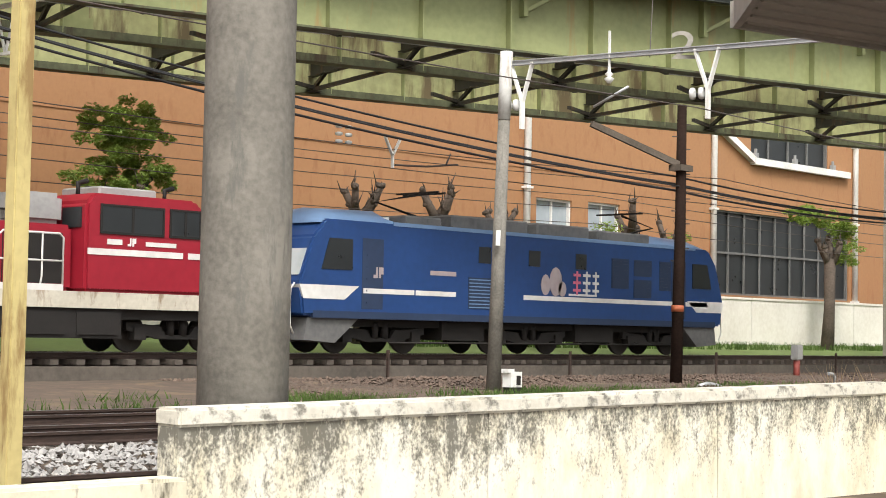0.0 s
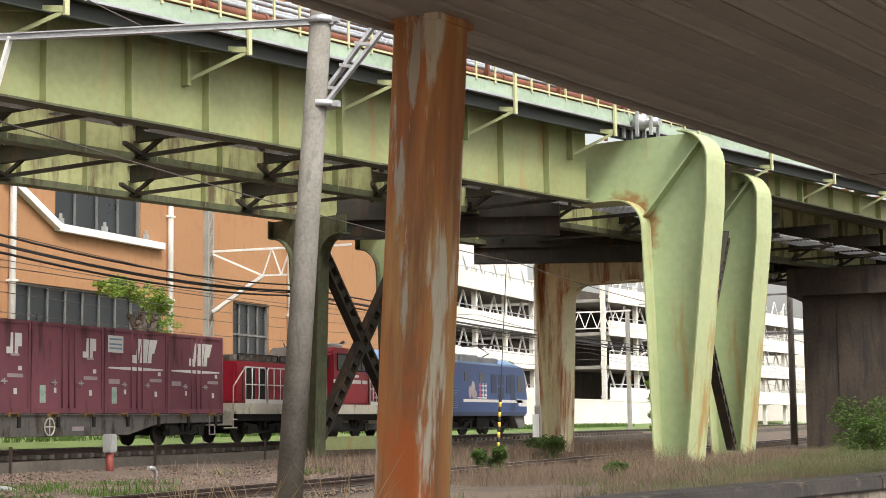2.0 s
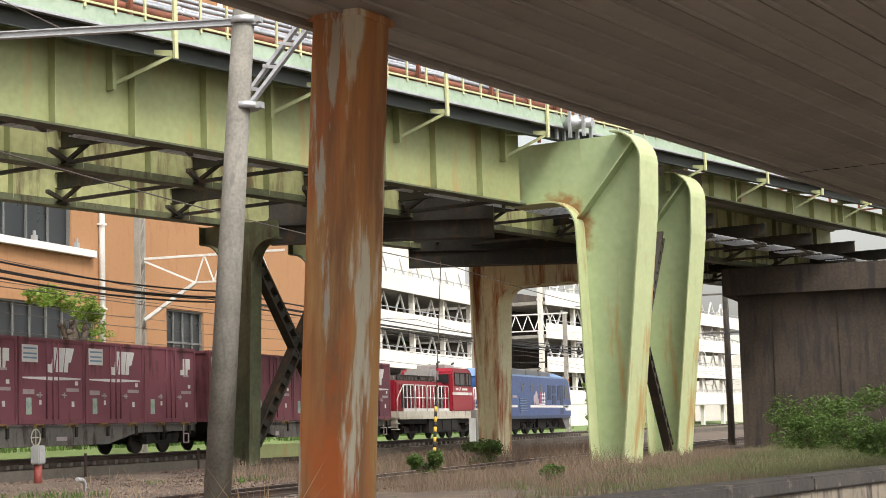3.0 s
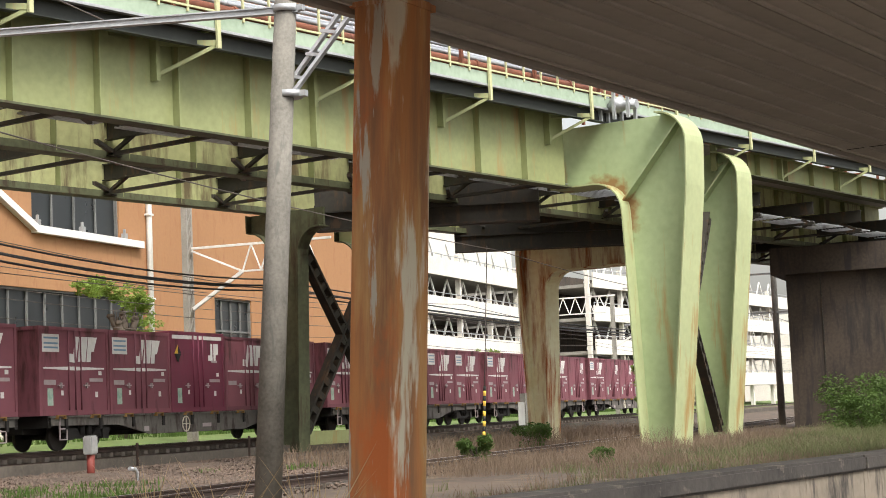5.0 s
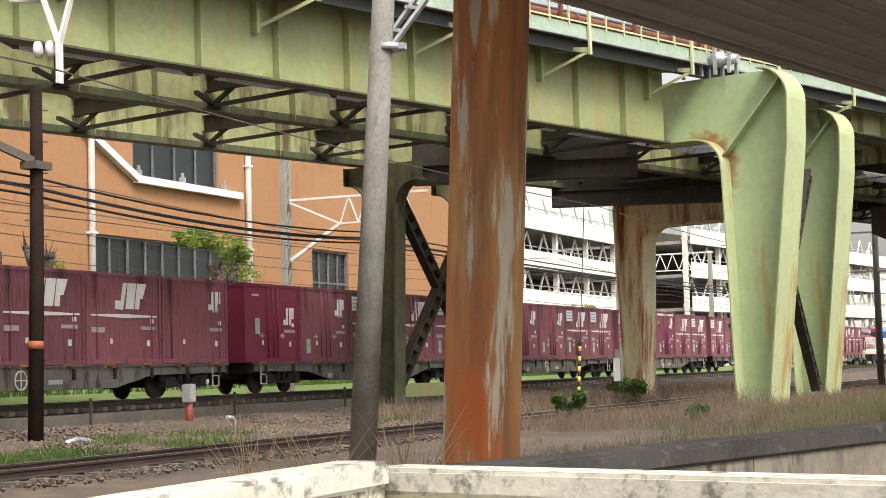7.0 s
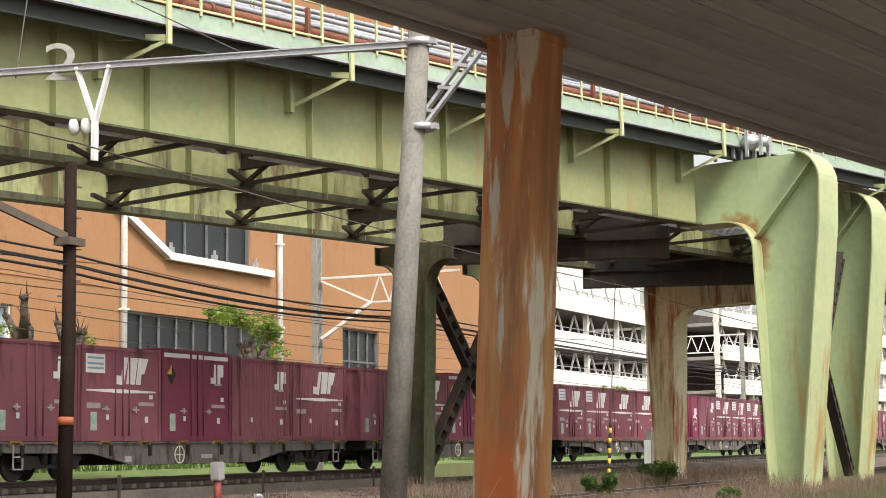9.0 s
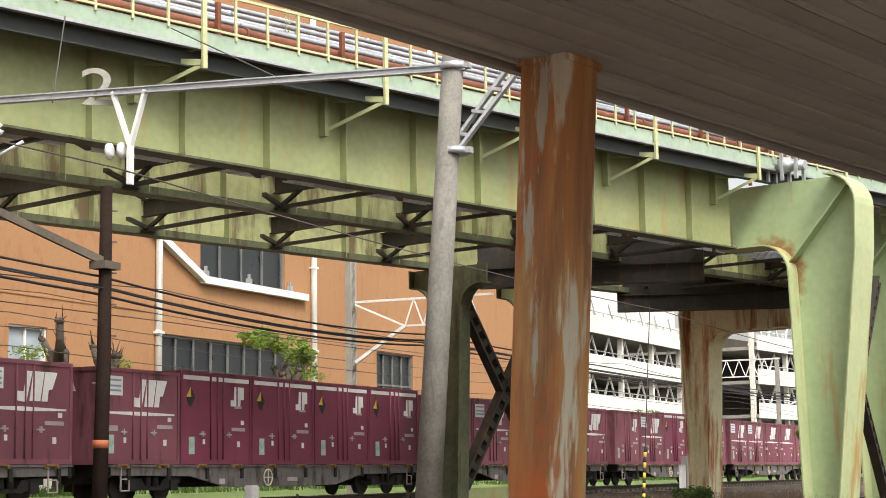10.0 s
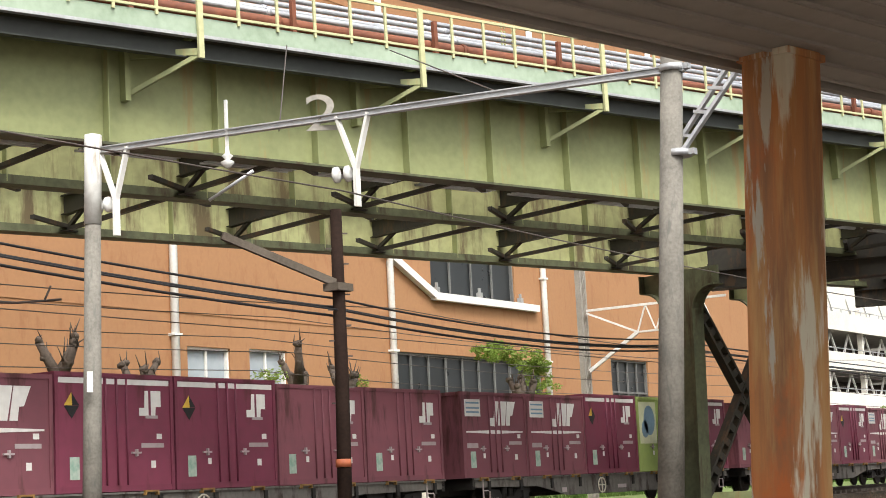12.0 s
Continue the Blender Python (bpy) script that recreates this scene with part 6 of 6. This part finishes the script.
    for x0, x1 in ((-L + 2.15, -L + 4.0), (-L + 4.06, -L + 5.6), (-L + 8.4, -2.2), (-2.1, -0.9)):
        box(bm, x0, x1, -1.412, -1.39, 1.55, 1.68)
    part("white_stripe", bm, "mark_white", c, "white waist stripe")
    # side grilles and small windows
    for x, z, w, h in ((-12.2, 1.25, 1.5, 0.85), (-5.9, 2.0, 0.85, 0.9), (-4.8, 1.75, 0.9, 0.55), (-4.8, 2.4, 0.9, 0.5), (-3.5, 2.0, 0.6, 0.9)):
        g = None
        bm = bmn()
        box(bm, x, x + w, -1.41, -1.385, z, z + h)
        g = part("grille", bm, "loco_navy", c)
        bm = bmn()
        k = int(h / 0.085)
        for i in range(k):
            box(bm, x + 0.03, x + w - 0.03, -1.425, -1.41, z + 0.02 + i * h / k, z + 0.05 + i * h / k)
        part("louvre", bm, "loco_blue_light" if x < -10 else "loco_navy", g)
    for x in (-11.8, -9.7, -7.6):
        bm = bmn()
        box(bm, x, x + 0.5, -1.412, -1.385, 2.5, 2.95)
        part("side_window", bm, "glass_dark", c)
    bm = bmn()
    box(bm, -13.7, -12.7, -1.412, -1.39, 2.1, 2.22)
    emblem_small(bm, -L + 2.5, 1.95, 0.28, -1.412)
    part("number_bar", bm, "mark_grey", c)
    # company figures beside the middle: plain shapes
    bm = bmn()
    for i, (dx, w) in enumerate(((0, 0.34), (0.45, 0.34), (0.9, 0.3))):
        x = -7.7 + dx
        for a in range(3):
            box(bm, x, x + w, -1.414, -1.392, 1.85 + a * 0.22, 1.93 + a * 0.22, 1 if i == 0 else 0)
        box(bm, x + w * 0.4, x + w * 0.6, -1.418, -1.393, 1.75, 2.45, 1 if i == 0 else 0)
    box(bm, -7.9, -6.6, -1.414, -1.392, 1.72, 1.78, 0)
    part("lettering_block", bm, ["mark_white", "mark_pink"], c, "white and pink lettering blocks")
    bm = bmn()
    for cx, cz, rx, rz in ((-8.5, 2.1, 0.28, 0.42), (-8.95, 2.0, 0.2, 0.3), (-8.2, 1.9, 0.18, 0.22)):
        prism(bm, [(cx + rx * math.cos(i * math.pi / 6), cz + rz * math.sin(i * math.pi / 6)) for i in range(12)], "y", -1.414, -1.392)
    part("side_emblem", bm, "mark_grey", c, "pale grey emblem")
    # roof equipment
    bm = bmn()
    for x0, x1, h in ((-14.2, -12.8, 0.3), (-12.4, -9.2, 0.42), (-8.8, -6.4, 0.42), (-6.0, -3.4, 0.36)):
        box(bm, x0, x1, -0.95, 0.95, 3.38, 3.38 + h)
    bmesh.ops.bevel(bm, geom=list(bm.edges), offset=0.05, segments=1, affect="EDGES")
    part("roof_box", bm, "loco_grey", c, "grey roof equipment boxes")
    bm = bmn()
    for x in (-14.6, -12.6, -9.0, -6.2, -3.2):
        for y in (-0.6, 0.6):
            tube(bm, [(x, y, 3.38), (x, y, 3.6)], 0.09, 8)
    part("roof_insulator", bm, "ceramic", c)
    for x, s in ((-13.8, 1), (-2.6, -1)):
        bm = bmn()
        tube(bm, [(x + s * 1.2, 0, 3.7), (x - s * 0.6, 0, 4.05), (x + s * 1.0, 0, 4.35)], 0.04, 6)
        for y in (-0.4, 0.4):
            bar(bm, (x + s * 1.0, y, 4.38), (x + s * 1.25, y, 4.38), 0.05, 0.04)
        bar(bm, (x + s * 1.0, -0.8, 4.4), (x + s * 1.0, 0.8, 4.4), 0.06, 0.05)
        bar(bm, (x + s * 1.25, -0.8, 4.38), (x + s * 1.25, 0.8, 4.38), 0.06, 0.05)
        box(bm, x - 0.2, x + 1.4 * s if s > 0 else x + 0.2, -0.5, 0.5, 3.58, 3.66)
        part("pantograph", bm, "under_dark", c, "dark folded current collector")
    for x in (-L + 3.2, -L / 2, -3.2):
        bogie(c, x, 2.5, 0.52)
    bm = bmn()
    for x0, x1 in ((-12.9, -11.2), (-7.2, -5.4)):
        box(bm, x0, x1, -1.1, 1.1, 0.38, 0.92)
    tube(bm, [(-15, -1.2, 0.3), (-2, -1.2, 0.34)], 0.025, 5)
    box(bm, -L + 0.8, -0.8, -1.0, 1.0, 0.7, 0.92)
    part("underframe", bm, "under_dark", c)
    return c


def diesel_loco():
    """Red hood diesel with a cab; origin at its front end."""
    c = thing("diesel_locomotive", "red diesel hood locomotive with white handrails and a cream frame", "locomotive")
    L = 14.5
    bm = bmn()
    box(bm, -L + 0.5, -0.5, -1.38, 1.38, 0.98, 1.34)
    part("frame", bm, "cream_skirt", c, "dirty cream side frame")
    for x0, x1, zt, nm in ((-L + 1.2, -6.1, 2.8, "long_hood"), (-2.75, -0.9, 2.62, "short_hood")):
        bm = bmn()
        box(bm, x0, x1, -0.98, 0.98, 1.34, zt)
        bmesh.ops.bevel(bm, geom=list(bm.edges), offset=0.09, segments=2, affect="EDGES")
        hood = part(nm, bm, "loco_red", c)
        x = x0 + 0.45
        while x < x1 - 0.3:
            bm = bmn()
            box(bm, x, x + 0.02, -0.995, -0.975, 1.45, zt - 0.2)
            part("panel_joint", bm, "under_dark", hood)
            x += 0.62
    bm = bmn()
    prism(bm, [(-0.8, 2.8), (-0.7, 3.0), (0.7, 3.0), (0.8, 2.8)], "x", -L + 1.5, -7.4)
    roof = part("hood_roof", bm, "under_grey", c, "dark hood roof")
    for i in range(11):
        bm = bmn()
        box(bm, -12.8 + i * 0.5, -12.5 + i * 0.5, -0.86, 0.86, 2.86, 3.04)
        part("vent", bm, "under_grey", roof)
    bm = bmn()
    for x0, x1 in ((-13.0, -9.9), (-9.7, -7.5)):
        tube(bm, [(x0, -0.9, 2.85), (x0, -0.9, 3.05), (x1, -0.9, 3.05), (x1, -0.9, 2.85)], 0.025, 6)
    part("grab_rail", bm, "under_dark", c)
    bm = bmn()
    prism(bm, [(-6.05, 1.34), (-6.05, 3.3), (-5.85, 3.52), (-3.05, 3.52), (-2.75, 3.25), (-2.75, 1.34)], "y", -1.38, 1.38)
    bmesh.ops.bevel(bm, geom=list(bm.edges), offset=0.07, segments=2, affect="EDGES")
    part("cab", bm, "loco_red", c)
    for x0, x1, y0, y1 in ((-5.65, -4.0, -1.395, -1.36), (-3.75, -2.95, -1.395, -1.36)):
        bm = bmn()
        box(bm, x0, x1, y0, y1, 2.68, 3.24)
        w = part("cab_window", bm, "glass_dark", c)
        bm = bmn()
        for a in ((x0 - 0.05, x0, 2.63, 3.29), (x1, x1 + 0.05, 2.63, 3.29), (x0, x1, 2.63, 2.68), (x0, x1, 3.24, 3.29), ((x0 + x1) / 2 - 0.03, (x0 + x1) / 2 + 0.03, 2.68, 3.24)):
            box(bm, a[0], a[1], -1.41, -1.37, a[2], a[3])
        part("window_frame", bm, "under_dark", w)
    for y0, y1 in ((-1.2, -0.5), (0.5, 1.2)):
        bm = bmn()
        box(bm, -6.085, -6.04, y0, y1, 2.75, 3.2)
        part("cab_window", bm, "glass_dark", c)
    bm = bmn()
    box(bm, -6.0, -3.4, -1.396, -1.36, 2.16, 2.3)
    part("white_stripe", bm, "mark_white", c, "white stripe")
    bm = bmn()
    box(bm, -3.25, -2.76, -1.396, -1.36, 2.16, 2.3)
    part("white_stripe", bm, "mark_white", c, "white stripe")
    bm = bmn()
    emblem_small(bm, -4.95, 2.38, 0.18, -1.396)
    box(bm, -5.5, -5.1, -1.396, -1.36, 2.4, 2.52)
    box(bm, -4.45, -3.6, -1.396, -1.36, 2.4, 2.5)
    part("number_bar", bm, "mark_white", c, "white number bars", kind="stuff")
    for x0, x1 in ((-12.6, -11.9), (-11.6, -11.1), (-7.6, -6.4)):
        bm = bmn()
        box(bm, x0, x1, -1.0, -0.97, 1.5, 2.6)
        part("grille", bm, "under_dark", c, "black louvred door")
    bm = bmn()
    box(bm, -7.3, -6.2, -0.75, 0.75, 2.8, 3.5)
    bmesh.ops.bevel(bm, geom=list(bm.edges), offset=0.12, segments=2, affect="EDGES")
    part("exhaust_box", bm, "frame_grey", c, "grey exhaust housing")
    bm = bmn()
    box(bm, -5.3, -3.7, -0.75, 0.75, 3.525, 3.74)
    bmesh.ops.bevel(bm, geom=list(bm.edges), offset=0.04, segments=1, affect="EDGES")
    part("roof_cooler", bm, "frame_grey", c, "grey roof cooler")
    for x in (-5.7, -3.3):
        bm = bmn()
        tube(bm, [(x, -0.5, 3.5), (x, -0.5, 3.78), (x + 0.25, -0.5, 3.85)], 0.06, 8)
        part("horn", bm, "under_dark", c)
    # handrail panels
    for x0, x1 in ((-13.3, -11.75), (-11.6, -10.05), (-9.9, -8.35), (-8.2, -6.6), (-2.35, -1.35), (-1.25, -0.75)):
        bm = bmn()
        tube(bm, [(x0, -1.34, 1.36), (x0, -1.34, 2.48), (x0 + 0.1, -1.34, 2.57), (x1 - 0.1, -1.34, 2.57), (x1, -1.34, 2.48), (x1, -1.34, 1.36)], 0.026, 6)
        tube(bm, [(x0, -1.34, 1.98), (x1, -1.34, 1.98)], 0.024, 6)
        for f in (0.33, 0.67):
            x = x0 + (x1 - x0) * f
            tube(bm, [(x, -1.34, 2.57), (x, -1.34, 1.65), (x - 0.05, -1.34, 1.36)], 0.022, 6)
        box(bm, x0, x1, -1.37, -1.33, 1.34, 1.48)
        part("handrail", bm, "mark_white", c, "white handrail panel")
    for sx, xs_ in ((-1, (-13.3, -14.2)), (1, (-0.75, -0.3))):
        bm = bmn()
        tube(bm, [(xs_[0], -1.34, 2.57), (xs_[1], -1.34, 1.9), (xs_[1], -1.34, 0.5)], 0.026, 6)
        x = xs_[1]
        for z in (0.5, 0.78, 1.06):
            box(bm, x - 0.22, x + 0.22, -1.38, -1.1, z, z + 0.04)
        box(bm, x - 0.06, x + 0.06, -1.3, 1.3, 0.6, 1.35)
        part("end_step", bm, "cream_skirt", c, "cream end steps")
    for x in (-L + 0.35, -0.35):
        bm = bmn()
        box(bm, x - 0.35, x + 0.35, -0.16, 0.16, 0.72, 1.02)
        part("coupler", bm, "under_dark", c)
    for x in (-L + 3.2, -3.2):
        bogie(c, x, 2.2, 0.46)
    bm = bmn()
    box(bm, -9.6, -5.0, -1.3, 1.3, 0.32, 0.98)
    for x in (-9.0, -7.6, -6.2):
        box(bm, x, x + 1.1, -1.34, -1.3, 0.4, 0.9)
    box(bm, -L + 0.8, -0.8, -1.2, 1.2, 0.75, 0.98)
    part("fuel_tank", bm, "under_dark", c, "grimy underframe tank")
    return c


rides(electric_loco(), 38.1)
rides(diesel_loco(), 19.6)
TRAIN = ["blocks_plain blocks small small blocks", "small blocks blocks small blocks", "blocks blocks blocks small blocks", "blocks blocks_plain stripe blocks blocks", "blocks blocks small small magenta", "blocks blocks blocks small magenta", "ribbed_small ribbed_blocks ribbed_blocks blocks blocks",
         "small blocks stripe blocks small", "ribbed_blocks ribbed_small stripe blocks small", "stripe stripe stripe stripe blocks", "blocks stripe blocks stripe small", "stripe green stripe blocks blocks", "small small stripe stripe blocks", "blocks small stripe small blocks"]
FIRST = 4.9
wagon0, made = None, {}
for k, names_ in enumerate(TRAIN):
    x_ = FIRST + 0.42 - k * WL
    if wagon0 is None:
        wagon0 = flat_wagon()
        rides(wagon0, x_)
    else:
        rides(copy_thing(wagon0, pose(x_, TY, 0)), x_)
    for j, kind_ in enumerate(names_.split()):
        xc = x_ - 0.42 - j * 3.72
        if kind_ not in made:
            made[kind_] = container(kind_)
            ob_ = made[kind_]
        else:
            ob_ = copy_thing(made[kind_], pose(xc, TY, 1.0))
        ob_.matrix_world = pose(xc, TY, 1.0)
        MOVING.append((ob_, xc))


# ---- motion of the train ----
TIMES = [0.0, 0.1] + [0.5 * i for i in range(1, 24)] + [11.9, 12.0]


def motions():
    for ob, x in MOVING:
        z = 1.0 if ob["category"] == "freight container" else 0.0
        walk(ob, [(t, pose(x + SPEED * t, TY, z)) for t in TIMES])


motions()
